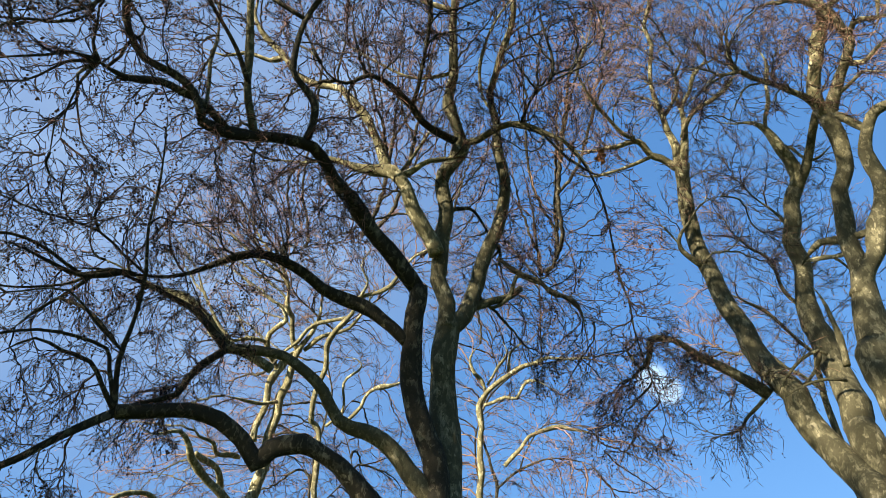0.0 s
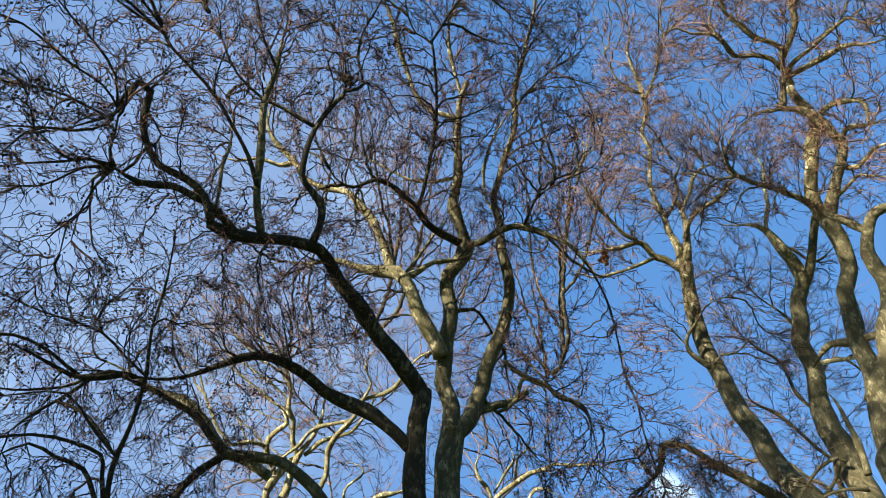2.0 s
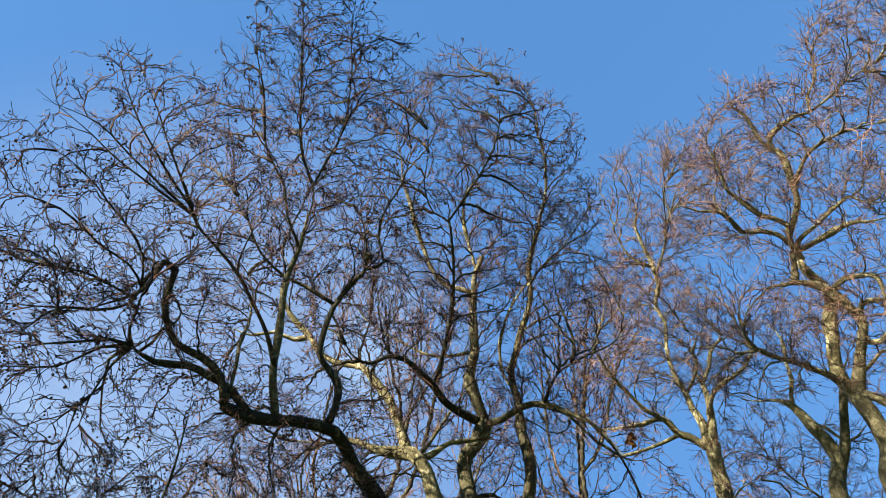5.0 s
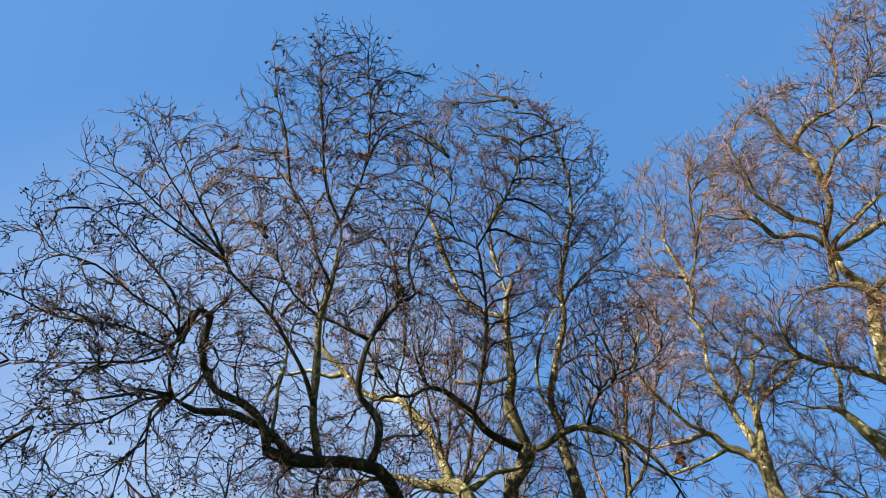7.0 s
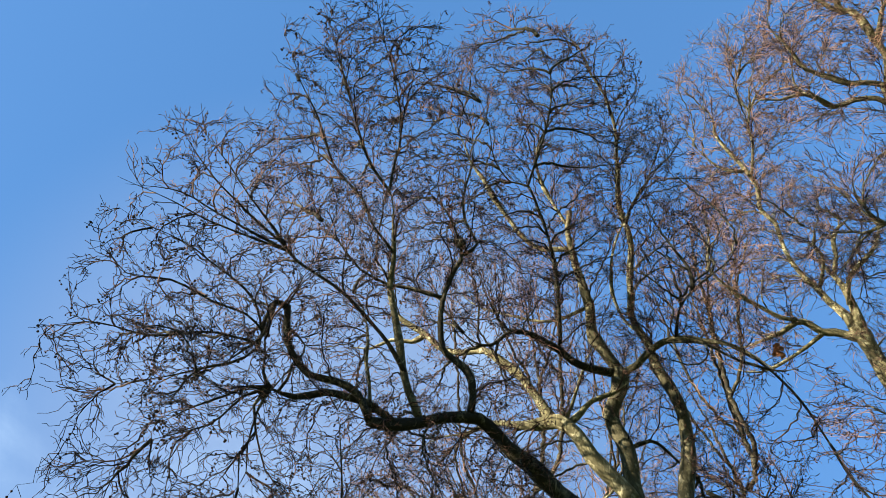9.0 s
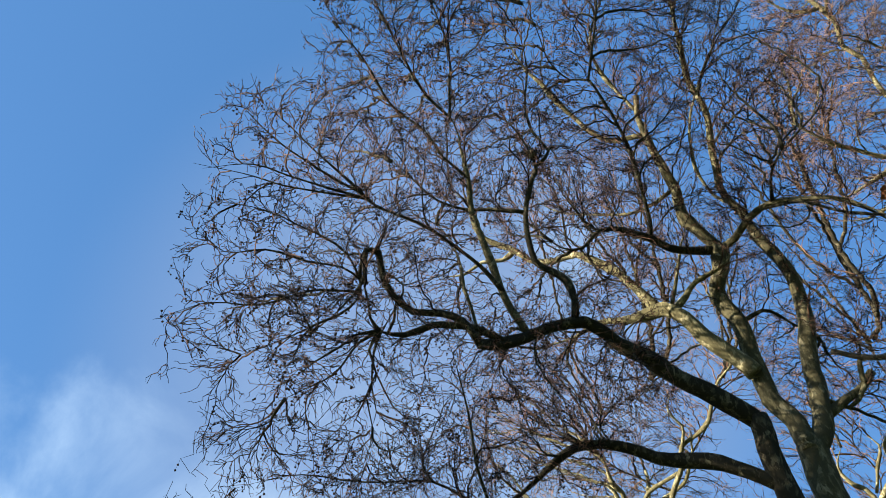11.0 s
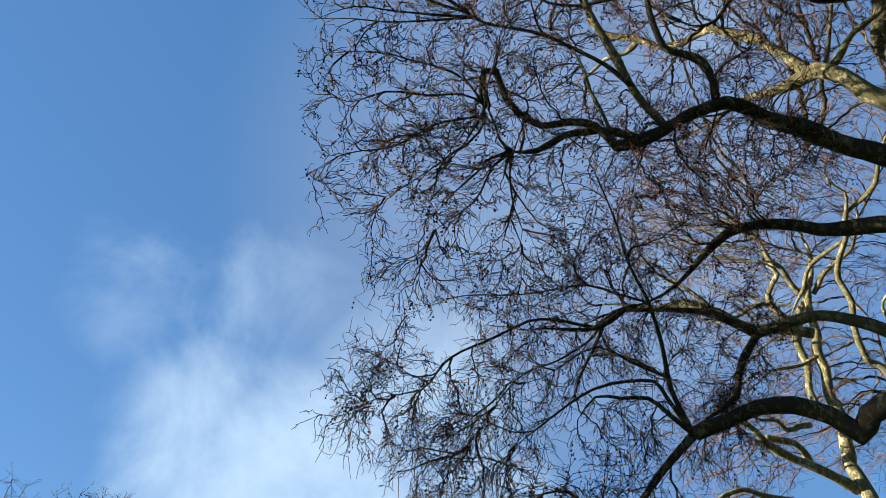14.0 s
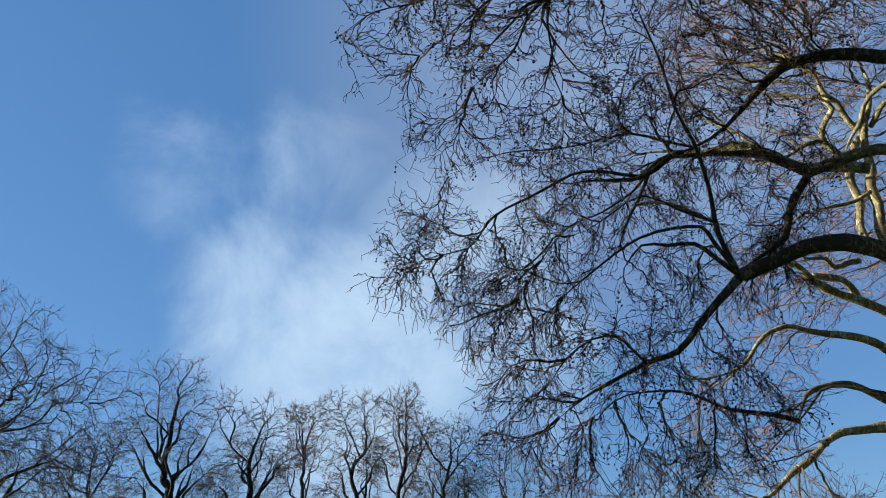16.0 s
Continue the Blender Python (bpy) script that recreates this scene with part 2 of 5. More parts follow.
def lines(starts, way, ends, end_way, count, jitter, r):
    """Many branches at once: Hermite lines with crooked, zigzag joints. (n, count, 3)."""
    span = np.linalg.norm(ends - starts, axis=1)[:, None]
    u = np.linspace(0, 1, count)[None, :, None]
    h = (2 * u ** 3 - 3 * u ** 2 + 1, u ** 3 - 2 * u ** 2 + u, -2 * u ** 3 + 3 * u ** 2, u ** 3 - u ** 2)
    p = (h[0] * starts[:, None] + h[1] * (way * span)[:, None] + h[2] * ends[:, None] + h[3] * (end_way * span)[:, None])
    noise_ = r.normal(0, 1, p.shape)
    zig = r.normal(0, 1, (len(p), 1, 3)) * np.where(np.arange(count) % 2, 1, -1)[None, :, None]
    axis = normed(np.cross(ends - starts, r.normal(0, 1, ends.shape)))[:, None]
    phase, turns = r.uniform(0, 6.28, (len(p), 1, 1)), r.uniform(0.8, 1.9, (len(p), 1, 1))
    sway = np.sin(u * turns * 6.28 + phase) - np.sin(phase)
    wave = (noise_ * 0.7 + zig * 0.6) * (span[:, None] / count) * jitter + axis * sway * span[:, None] * 0.065
    wave[:, 0] = 0
    return p + wave


def twig_mesh(path, r0, r1=None, sides=3):
    """Tapered rods along many lines at once: r0 to r1 from foot to tip, or r0 as a radius for each joint."""
    n, k, _ = path.shape
    t = normed(np.gradient(path, axis=1))
    ref = np.where(np.abs(t[..., 2:3]) > 0.85, np.array([1.0, 0, 0]), np.array([0, 0, 1.0]))
    a = normed(np.cross(t, ref))
    b = np.cross(t, a)
    rad = r0 if r1 is None else r0[:, None] + (r1 - r0)[:, None] * np.linspace(0, 1, k)[None]
    ring = np.stack([path + rad[..., None] * (a * math.cos(w) + b * math.sin(w)) for w in np.arange(sides) * 2 * math.pi / sides], 2)
    base = (np.arange(n)[:, None, None] * k + np.arange(k - 1)[None, :, None]) * sides
    s = np.arange(sides)[None, None, :]
    quads = np.stack([base + s, base + (s + 1) % sides, base + sides + (s + 1) % sides, base + sides + s], -1).reshape(-1, 4)
    return ring.reshape(-1, 3), quads


def in_lobes(lobes, n, r, cell):
    """Points inside a crown made of round lobes, thinned to about one in each cell, so that the crown is evenly full."""
    lobes = np.asarray(lobes)
    w = lobes[:, 3] ** 2.7
    i = r.choice(len(lobes), n * 5, p=w / w.sum())
    d = normed(r.normal(0, 1, (n * 5, 3)))
    p = lobes[i, :3] + d * (lobes[i, 3] * r.uniform(0, 1, n * 5) ** 0.38)[:, None]
    key = np.floor(p / cell).astype(int)
    _, first = np.unique(key @ np.array([73856093, 19349663, 83492791]), return_index=True)
    first = r.permutation(first)
    return p[first[:n]]


def colonise(start, goals, step, reach, kill, hang, size, r, rounds, twist):
    """Grows shoots from the limbs' nodes towards the goals, which are used up as they are reached.
    start: rows of x, y, z, direction, radius. Gives places, parents, directions; the first rows are the limbs' own."""
    place, way, curl = [start[:, :3]], [start[:, 3:6]], [r.normal(0, 0.3, (len(start), 3))]
    parent = [np.full(len(start), -1)]
    count = len(start)
    alive = np.ones(len(goals), bool)
    near, dist = np.zeros(len(goals), int), np.full(len(goals), 1e9)
    fresh, offset, used = start[:, :3], 0, np.zeros(400000, int)
    for _ in range(rounds):
        gi = np.nonzero(alive)[0]
        if not len(gi) or not len(fresh):
            break
        g = goals[gi]
        for c in range(0, len(gi), 2000):
            d = (g[c:c + 2000] ** 2).sum(1)[:, None] - 2 * g[c:c + 2000] @ fresh.T + (fresh ** 2).sum(1)[None]
            k = d.argmin(1)
            best = d[np.arange(len(k)), k]
            rows = gi[c:c + 2000]
            better = best < dist[rows]
            near[rows[better]], dist[rows[better]] = k[better] + offset, best[better]
        alive[gi[dist[gi] < kill ** 2]] = False
        gi = gi[(dist[gi] >= kill ** 2) & (dist[gi] < reach ** 2)]
        if not len(gi):
            break
        full = used[near[gi]] >= 2
        alive[gi[full]] = False
        gi = gi[~full]
        if not len(gi):
            break
        points, ways = np.vstack(place), np.vstack(way)
        pull = np.zeros((count, 3))
        np.add.at(pull, near[gi], normed(goals[gi] - points[near[gi]]))
        grown = np.unique(near[gi])
        used[grown] += 1
        p = points[grown]
        rise = np.clip((p[:, 2] - hang) / (3.0 * size), -0.75, 0.7)[:, None] * np.array([[0, 0, 1.0]])
        bend = np.vstack(curl)[grown]
        bend = bend - ways[grown] * (bend * ways[grown]).sum(1)[:, None]
        bend = normed(np.cross(ways[grown], bend) * 0.45 + bend + r.normal(0, 0.35, p.shape)) * twist * (1 - 0.55 * np.clip(rise[:, 2:] * 1.4, 0, 1) + 1.2 * np.clip(-rise[:, 2:], 0, 1))
        d = normed(0.9 * normed(pull[grown]) + 1.4 * ways[grown] + 0.55 * rise + bend)
        curl.append(bend)
        fresh = p + d * step * r.uniform(0.75, 1.25, (len(p), 1))
        offset = count
        place.append(fresh)
        way.append(d)
        parent.append(grown)
        count += len(fresh)
    return np.vstack(place), np.concatenate(parent), np.vstack(way)


def side_shoots(host, way, across, length, lift, joints, r, jitter=0.2):
    """Side shoots that leave their hosts at an angle and bend with lift (up or down) towards their tips."""
    lean = r.uniform(0.45, 1.5, (len(host), 1))
    jitter = jitter + 0.5 * np.maximum(-lift[:, 2:], 0)[:, None]        # hanging shoots are the most crooked
    out = normed(way + across * lean)
    end_way = normed(out + lift * 1.1 + r.normal(0, 0.4, out.shape))
    goal = host + normed(out + lift * 0.5) * length[:, None]
    return lines(host, out, goal, end_way, joints, jitter, r), end_way


def grow(tree, lobes, goals, twigs, hang, balls, seed, fine=0.0057, reach=0.34, size=1.0, step=0.115, strands=0, spurs=1.5, joints=5, cell=0.3, twist=0.22, sparse=(), boughs=0, dense=()):
    """Fills the crown: shoots grown from the limbs through the lobes, thickened towards their foot, alternate twigs along them,
    spurs on the twigs, and seed balls. hang: the height below which the shoots droop and above which they rise."""
    r = np.random.default_rng(seed)
    nodes = np.vstack([n[::2] for n in tree.nodes])
    nodes = nodes[(nodes[:, 2] > 2.5) & (nodes[:, 6] < 0.17)]
    wanted = in_lobes(lobes, goals, r, cell * size)
    if dense:                                           # bushy places, filled twice
        wanted = np.vstack([wanted, in_lobes(dense, goals // 6, r, cell * size)])
    for x, y, z, radius in sparse:                      # airy places in the crown
        close = np.linalg.norm(wanted - np.array([x, y, z]), axis=1) < radius
        wanted = wanted[~close | (r.uniform(0, 1, len(wanted)) < 0.5)]
    place, parent, way = colonise(nodes, wanted, step * size, 3.2 * size, 0.23 * size, hang, size, r, 95, twist)
    n0, n = len(nodes), len(place)
    flow, depth = np.zeros(n), np.zeros(n, int)
    tips = np.ones(n, bool)
    tips[parent[n0:]] = False
    flow[tips] = 0.6
    leader, most = np.full(n, -1), np.zeros(n)
    for i in range(n - 1, n0 - 1, -1):
        flow[i] += 0.11
        p = parent[i]
        flow[p] += flow[i]
        if flow[i] > most[p]:
            most[p], leader[p] = flow[i], i
    for i in range(n0, n):
        depth[i] = depth[parent[i]] + 1
    # flowing shoots with small zigzag joints
    mid = np.nonzero((np.arange(n) >= n0) & (leader >= 0))[0]
    for _ in range(2):
        place[mid] += 0.5 * ((place[parent[mid]] + place[leader[mid]]) / 2 - place[mid])
    place[n0:] += (r.normal(0, 0.09, (n - n0, 3)) + 0.08 * normed(np.cross(way[n0:], (0.31, 0.2, 0.93))) * np.where(depth[n0:] % 2, 1, -1)[:, None]) * step * size
    rad = np.minimum(fine * np.maximum(flow, 0.5) ** 0.55, 0.05 * size)
    foot = tree.foot
    verts, quads, total = [], [], 0

    def keep(v, q):
        nonlocal total
        verts.append(v - foot)
        quads.append(q + total)
        total += len(v)

    runs = {}
    for i in range(n0, n):
        p = parent[i]
        if p >= n0 and leader[p] == i:
            continue
        run = [p, i]
        while leader[run[-1]] >= 0:
            run.append(leader[run[-1]])
        runs.setdefault(len(run), []).append(run)
    thick = sorted((run for k in runs for run in runs[k] if len(run) > 6), key=lambda run: -rad[run[1]])[:boughs]
    picked = {run[1] for run in thick}
    for run in thick:                                   # the stoutest boughs, each a part
        w = rad[run]
        w[0] = w[1] * 1.15
        v, q = tube(place[run], w, 6, 0.08, run[1])
        part("bough", fast_mesh("bough", v - foot, q, tree.bough_bark), tree.empty)
    for k, group in runs.items():
        group = np.array([run for run in group if run[1] not in picked])
        if not len(group):
            continue
        w = rad[group]
        w[:, 0] = w[:, 1] * 1.2
        stout = w[:, 1] > fine * 2.2
        for mask, sides in ((stout, 4), (~stout, 3)):
            if mask.any():
                keep(*twig_mesh(place[group[mask]], w[mask], None, sides))
    # alternate twigs along the thin shoots; some boughs are bushy and others nearly bare
    host = np.arange(n0, n)
    host = host[rad[host] < fine * 3.4]
    spot = np.floor(place[host] / (0.55 * size)).astype(int) @ np.array([7919, 104729, 1299709])
    bushy = r.uniform(0, 1, 997)[spot % 997] ** 1.5 + 0.2
    h = r.choice(host, twigs, p=bushy / bushy.sum())
    ends = host[tips[host]]
    m = min(len(ends), twigs // 2)
    h[:m] = ends[:m]
    hp, hw = place[h], normed(place[h] - place[parent[h]])
    plane_of = normed(np.cross(hw, np.array([0.42, -0.33, 0.85]) + 0.5 * normed(r.normal(0, 1, (n, 3)))[h - depth[h] % 3]))
    across = normed(plane_of * np.where(r.uniform(0, 1, twigs) < 0.5, 1, -1)[:, None] + 0.45 * r.normal(0, 1, (twigs, 3)))
    across[:m] *= 0.35
    lift = np.clip((hp[:, 2] - hang) / (3.0 * size), -0.7, 0.6)[:, None] * np.array([[0, 0, 1.0]])
    length = reach * r.uniform(0.3, 1.15, twigs) * (1 + 0.6 * np.maximum(-lift[:, 2], 0))
    path, end_way = side_shoots(hp, hw, across, length, lift, joints, r)
    keep(*twig_mesh(path, np.full(twigs, fine * 0.98), np.full(twigs, fine * 0.66)))
    sets = [(path, end_way, length)]
    if strands:                                         # hanging strands under the lowest boughs
        low = np.arange(n0, n)
        low = low[(place[low][:, 2] < hang - 1.2) & (rad[low] < fine * 3.4)]
        low = low[r.integers(0, len(low), strands)]
        far = r.uniform(0.2, 0.6, strands)
        drop = np.stack([r.normal(0, 0.16, strands), r.normal(0, 0.16, strands), -far], 1)
        hung = lines(place[low], normed(way[low] + np.array([0, 0, -0.4])), place[low] + drop, normed(drop + r.normal(0, 0.3, drop.shape)), joints, 0.34, r)
        keep(*twig_mesh(hung, np.full(strands, fine * 1.1), np.full(strands, fine * 0.66)))
        sets.append((hung, normed(drop), far))
    for line, towards, far in sets:                     # spurs, alternate along each twig
        m = int(len(line) * spurs)
        k = r.integers(0, len(line), m)
        j = r.integers(1, joints, m)
        at, along = line[k, j], normed(line[k, j] - line[k, j - 1])
        across = normed(np.cross(along, r.normal(0, 1, (m, 3))))
        size_ = np.minimum(far[k] * r.uniform(0.12, 0.42, m) * (1.15 - 0.5 * j / joints), 0.15 * size)
        lift = np.clip((at[:, 2] - hang) / (4.0 * size), -0.4, 0.4)[:, None] * np.array([[0, 0, 1.0]])
        spur, _ = side_shoots(at, along, across, size_, lift, 3, r, 0.25)
        keep(*twig_mesh(spur, np.full(m, fine * 0.74), np.full(m, fine * 0.58)))
    crown = part("crown", fast_mesh("crown", np.vstack(verts), np.vstack(quads), tree.twig), tree.empty, "tangle of bare brown twigs")
    crown["kind"] = "stuff"
    if balls:
        # seed balls hang from the outer twigs in strings of one to four, thickest on the bushy boughs
        k = r.integers(0, twigs, balls * 3)
        patch = np.floor(path[k, -1] / (0.7 * size)).astype(int) @ np.array([7919, 104729, 1299709])
        k = k[r.uniform(0, 1, len(k)) < r.uniform(0, 1, 997)[patch % 997] ** 2][:balls]
        balls = len(k)
        tip = path[k, r.integers(joints - 3, joints, balls)]
        low = tip + np.stack([r.normal(0, 0.02, balls), r.normal(0, 0.02, balls), -r.uniform(0.03, 0.09, balls)], 1)
        tops, lows = [tip], [low]
        for share in (0.7, 0.5, 0.3):
            m = r.uniform(0, 1, len(low)) < share
            tip = low[m]
            low = tip + np.stack([r.normal(0, 0.022, len(tip)), r.normal(0, 0.022, len(tip)), -r.uniform(0.045, 0.075, len(tip))], 1)
            tops.append(tip)
            lows.append(low)
        hang_balls(tree, np.vstack(tops), np.vstack(lows), r)


def ball_mesh(name, radius):
    bm = bmesh.new()
    bmesh.ops.create_icosphere(bm, subdivisions=1, radius=radius)
    for i, v in enumerate(bm.verts):
        v.co *= 1.0 + (0.09 if i % 2 else -0.05)
    me = bpy.data.meshes.new(name)
    bm.to_mesh(me)
    bm.free()
    me.materials.append(BALL)
    return me


BALL_MESH = [ball_mesh("seed_ball", s) for s in (0.013, 0.0155, 0.018)]
BEAD = (np.array([(1, 0.1, 0), (-1, 0, 0.1), (0, 1, -0.1), (0.1, -1, 0), (0, 0.1, 1), (-0.1, 0, -1)], float),
        np.array([(0, 2, 4), (2, 1, 4), (1, 3, 4), (3, 0, 4), (2, 0, 5), (1, 2, 5), (3, 1, 5), (0, 3, 5)]))
BALL_PARTS = {"plane_tree": 300}


def hang_balls(tree, tip, low, r):
    v, q = twig_mesh(np.stack([tip, low], 1), np.full(len(tip), 0.0018), np.full(len(tip), 0.0016))
    stalks = part("stalk", fast_mesh("stalk", v - tree.foot, q, tree.twig), tree.empty)
    stalks["kind"] = "stuff"
    single = BALL_PARTS.pop(tree.empty.name, 0)
    order = np.argsort(np.linalg.norm(low - np.array([-1.0, 1.0, 4.0]), axis=1))
    verts, faces, total = [], [], 0
    for k, i in enumerate(order):
        me = BALL_MESH[int(r.integers(0, 3))]
        if k < single:
            ob = part("seed_ball", me, tree.empty)
            ob.location = Vector(low[i] - tree.foot)
            continue
        verts.append(BEAD[0] * r.uniform(0.014, 0.021) + low[i] - tree.foot)
        faces.append(BEAD[1] + total)
        total += 6
    if verts:
        ob = part("fruit", fast_mesh("fruit", np.vstack(verts), np.vstack(faces), BALL), tree.empty)
        ob["kind"] = "stuff"


# ---- ground ----
def build_ground():
    bm = bmesh.new()
    bmesh.ops.create_grid(bm, x_segments=120, y_segments=120, size=600)
    for v in bm.verts:
        v.co.z = 0.12 * noise.noise(v.co * 0.02) * min(1, v.co.length / 60)
    me = bpy.data.meshes.new("ground")
    bm.to_mesh(me)
    bm.free()
    me.materials.append(GRASS)
    tagged(new("ground", me), "mown green park lawn under bare trees", "ground", kind="structure")


build_ground()

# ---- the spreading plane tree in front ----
# limbs in shade take the dark BARK, sunlit ones BARK_MID or BARK_PALE
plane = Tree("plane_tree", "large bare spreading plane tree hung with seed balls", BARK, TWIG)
plane.girth = 0.88
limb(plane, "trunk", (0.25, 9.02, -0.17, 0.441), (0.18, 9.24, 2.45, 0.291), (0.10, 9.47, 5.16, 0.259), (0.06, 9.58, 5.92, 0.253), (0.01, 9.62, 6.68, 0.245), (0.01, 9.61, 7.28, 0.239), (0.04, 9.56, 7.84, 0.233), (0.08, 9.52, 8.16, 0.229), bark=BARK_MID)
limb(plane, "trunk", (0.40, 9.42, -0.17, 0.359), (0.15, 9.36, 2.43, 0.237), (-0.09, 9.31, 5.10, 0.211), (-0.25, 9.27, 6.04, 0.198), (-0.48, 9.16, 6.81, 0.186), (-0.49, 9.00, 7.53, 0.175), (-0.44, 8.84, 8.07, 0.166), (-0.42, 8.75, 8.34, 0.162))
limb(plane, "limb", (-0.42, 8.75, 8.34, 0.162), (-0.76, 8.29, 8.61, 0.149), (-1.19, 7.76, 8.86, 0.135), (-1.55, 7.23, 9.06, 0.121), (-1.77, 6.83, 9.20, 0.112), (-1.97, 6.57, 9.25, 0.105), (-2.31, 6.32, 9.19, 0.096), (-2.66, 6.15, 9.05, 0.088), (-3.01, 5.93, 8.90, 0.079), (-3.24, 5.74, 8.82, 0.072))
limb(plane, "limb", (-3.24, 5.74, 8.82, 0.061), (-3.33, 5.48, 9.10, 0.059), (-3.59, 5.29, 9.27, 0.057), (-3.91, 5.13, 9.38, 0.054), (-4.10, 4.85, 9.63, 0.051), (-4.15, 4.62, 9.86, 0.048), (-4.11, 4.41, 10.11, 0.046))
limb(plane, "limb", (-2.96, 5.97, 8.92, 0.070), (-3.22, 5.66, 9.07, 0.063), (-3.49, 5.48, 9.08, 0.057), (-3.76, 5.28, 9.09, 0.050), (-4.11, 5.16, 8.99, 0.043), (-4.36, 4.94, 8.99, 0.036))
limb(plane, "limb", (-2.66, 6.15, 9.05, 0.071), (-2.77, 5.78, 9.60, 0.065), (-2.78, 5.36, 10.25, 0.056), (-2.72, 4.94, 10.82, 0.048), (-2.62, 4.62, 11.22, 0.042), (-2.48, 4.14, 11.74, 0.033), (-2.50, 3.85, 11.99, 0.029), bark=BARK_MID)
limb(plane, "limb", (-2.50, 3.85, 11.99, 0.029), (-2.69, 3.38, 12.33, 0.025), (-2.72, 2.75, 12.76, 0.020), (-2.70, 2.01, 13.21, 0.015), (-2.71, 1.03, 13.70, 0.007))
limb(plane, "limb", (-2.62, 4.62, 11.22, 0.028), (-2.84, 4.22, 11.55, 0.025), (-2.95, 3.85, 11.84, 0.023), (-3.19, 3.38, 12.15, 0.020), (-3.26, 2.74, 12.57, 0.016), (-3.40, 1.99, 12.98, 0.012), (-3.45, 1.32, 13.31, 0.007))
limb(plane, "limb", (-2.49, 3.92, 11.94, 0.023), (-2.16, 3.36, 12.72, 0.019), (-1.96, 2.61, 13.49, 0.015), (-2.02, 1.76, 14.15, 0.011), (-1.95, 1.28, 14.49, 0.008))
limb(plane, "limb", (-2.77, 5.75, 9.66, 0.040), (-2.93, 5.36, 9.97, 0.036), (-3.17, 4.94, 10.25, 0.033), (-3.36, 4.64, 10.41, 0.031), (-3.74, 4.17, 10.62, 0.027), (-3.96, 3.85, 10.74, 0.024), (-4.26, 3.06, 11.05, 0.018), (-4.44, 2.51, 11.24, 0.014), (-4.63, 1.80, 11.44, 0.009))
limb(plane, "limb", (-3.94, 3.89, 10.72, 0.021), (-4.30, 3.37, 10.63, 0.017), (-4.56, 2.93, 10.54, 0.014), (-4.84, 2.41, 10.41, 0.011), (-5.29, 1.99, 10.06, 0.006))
limb(plane, "limb", (-3.22, 5.75, 8.83, 0.031), (-3.26, 5.52, 9.82, 0.026), (-3.39, 5.41, 10.93, 0.019), (-3.57, 5.27, 11.50, 0.014), bark=BARK_MID)
limb(plane, "limb", (-2.04, 6.50, 9.24, 0.064), (-1.93, 6.38, 9.52, 0.061), (-1.92, 6.21, 9.82, 0.059), (-2.11, 6.06, 10.03, 0.056), (-2.30, 5.93, 10.22, 0.053), (-2.27, 5.71, 10.55, 0.050), (-2.12, 5.48, 10.90, 0.046), (-1.78, 5.26, 11.32, 0.040), (-1.63, 5.15, 11.49, 0.038), (-1.64, 4.78, 11.88, 0.033), (-1.76, 4.48, 12.14, 0.029))
limb(plane, "limb", (-2.10, 5.47, 10.93, 0.035), (-2.55, 5.23, 11.05, 0.030), (-2.90, 5.07, 11.11, 0.027), (-3.23, 4.76, 11.24, 0.023), (-3.39, 4.42, 11.42, 0.019), (-3.62, 3.92, 11.65, 0.014))
limb(plane, "limb", (-1.63, 5.15, 11.49, 0.028), (-1.38, 5.14, 11.73, 0.026), (-1.47, 4.89, 12.08, 0.024), (-1.41, 4.57, 12.51, 0.020), (-1.11, 4.26, 12.98, 0.016), (-0.98, 3.66, 13.63, 0.010))
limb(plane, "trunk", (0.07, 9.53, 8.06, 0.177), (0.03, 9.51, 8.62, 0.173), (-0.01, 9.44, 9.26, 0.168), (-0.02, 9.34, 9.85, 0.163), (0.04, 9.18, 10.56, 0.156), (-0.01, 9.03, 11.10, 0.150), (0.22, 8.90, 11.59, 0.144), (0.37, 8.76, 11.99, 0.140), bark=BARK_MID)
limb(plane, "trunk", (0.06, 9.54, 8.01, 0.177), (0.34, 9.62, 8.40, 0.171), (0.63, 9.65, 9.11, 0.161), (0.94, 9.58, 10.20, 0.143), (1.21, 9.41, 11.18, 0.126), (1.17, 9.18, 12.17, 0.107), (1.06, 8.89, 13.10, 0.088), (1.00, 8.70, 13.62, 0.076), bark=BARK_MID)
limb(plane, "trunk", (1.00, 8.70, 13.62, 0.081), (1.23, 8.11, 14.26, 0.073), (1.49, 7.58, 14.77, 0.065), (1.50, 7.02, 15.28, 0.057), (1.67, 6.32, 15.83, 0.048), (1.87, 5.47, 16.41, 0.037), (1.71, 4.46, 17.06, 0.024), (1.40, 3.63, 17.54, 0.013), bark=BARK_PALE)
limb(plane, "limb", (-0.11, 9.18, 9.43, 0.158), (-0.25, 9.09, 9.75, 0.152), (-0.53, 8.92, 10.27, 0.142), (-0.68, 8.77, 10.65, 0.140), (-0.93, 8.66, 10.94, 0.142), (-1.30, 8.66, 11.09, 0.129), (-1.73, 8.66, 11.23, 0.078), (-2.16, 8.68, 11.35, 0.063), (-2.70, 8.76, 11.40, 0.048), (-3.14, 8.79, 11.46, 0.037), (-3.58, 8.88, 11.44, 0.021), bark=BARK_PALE)
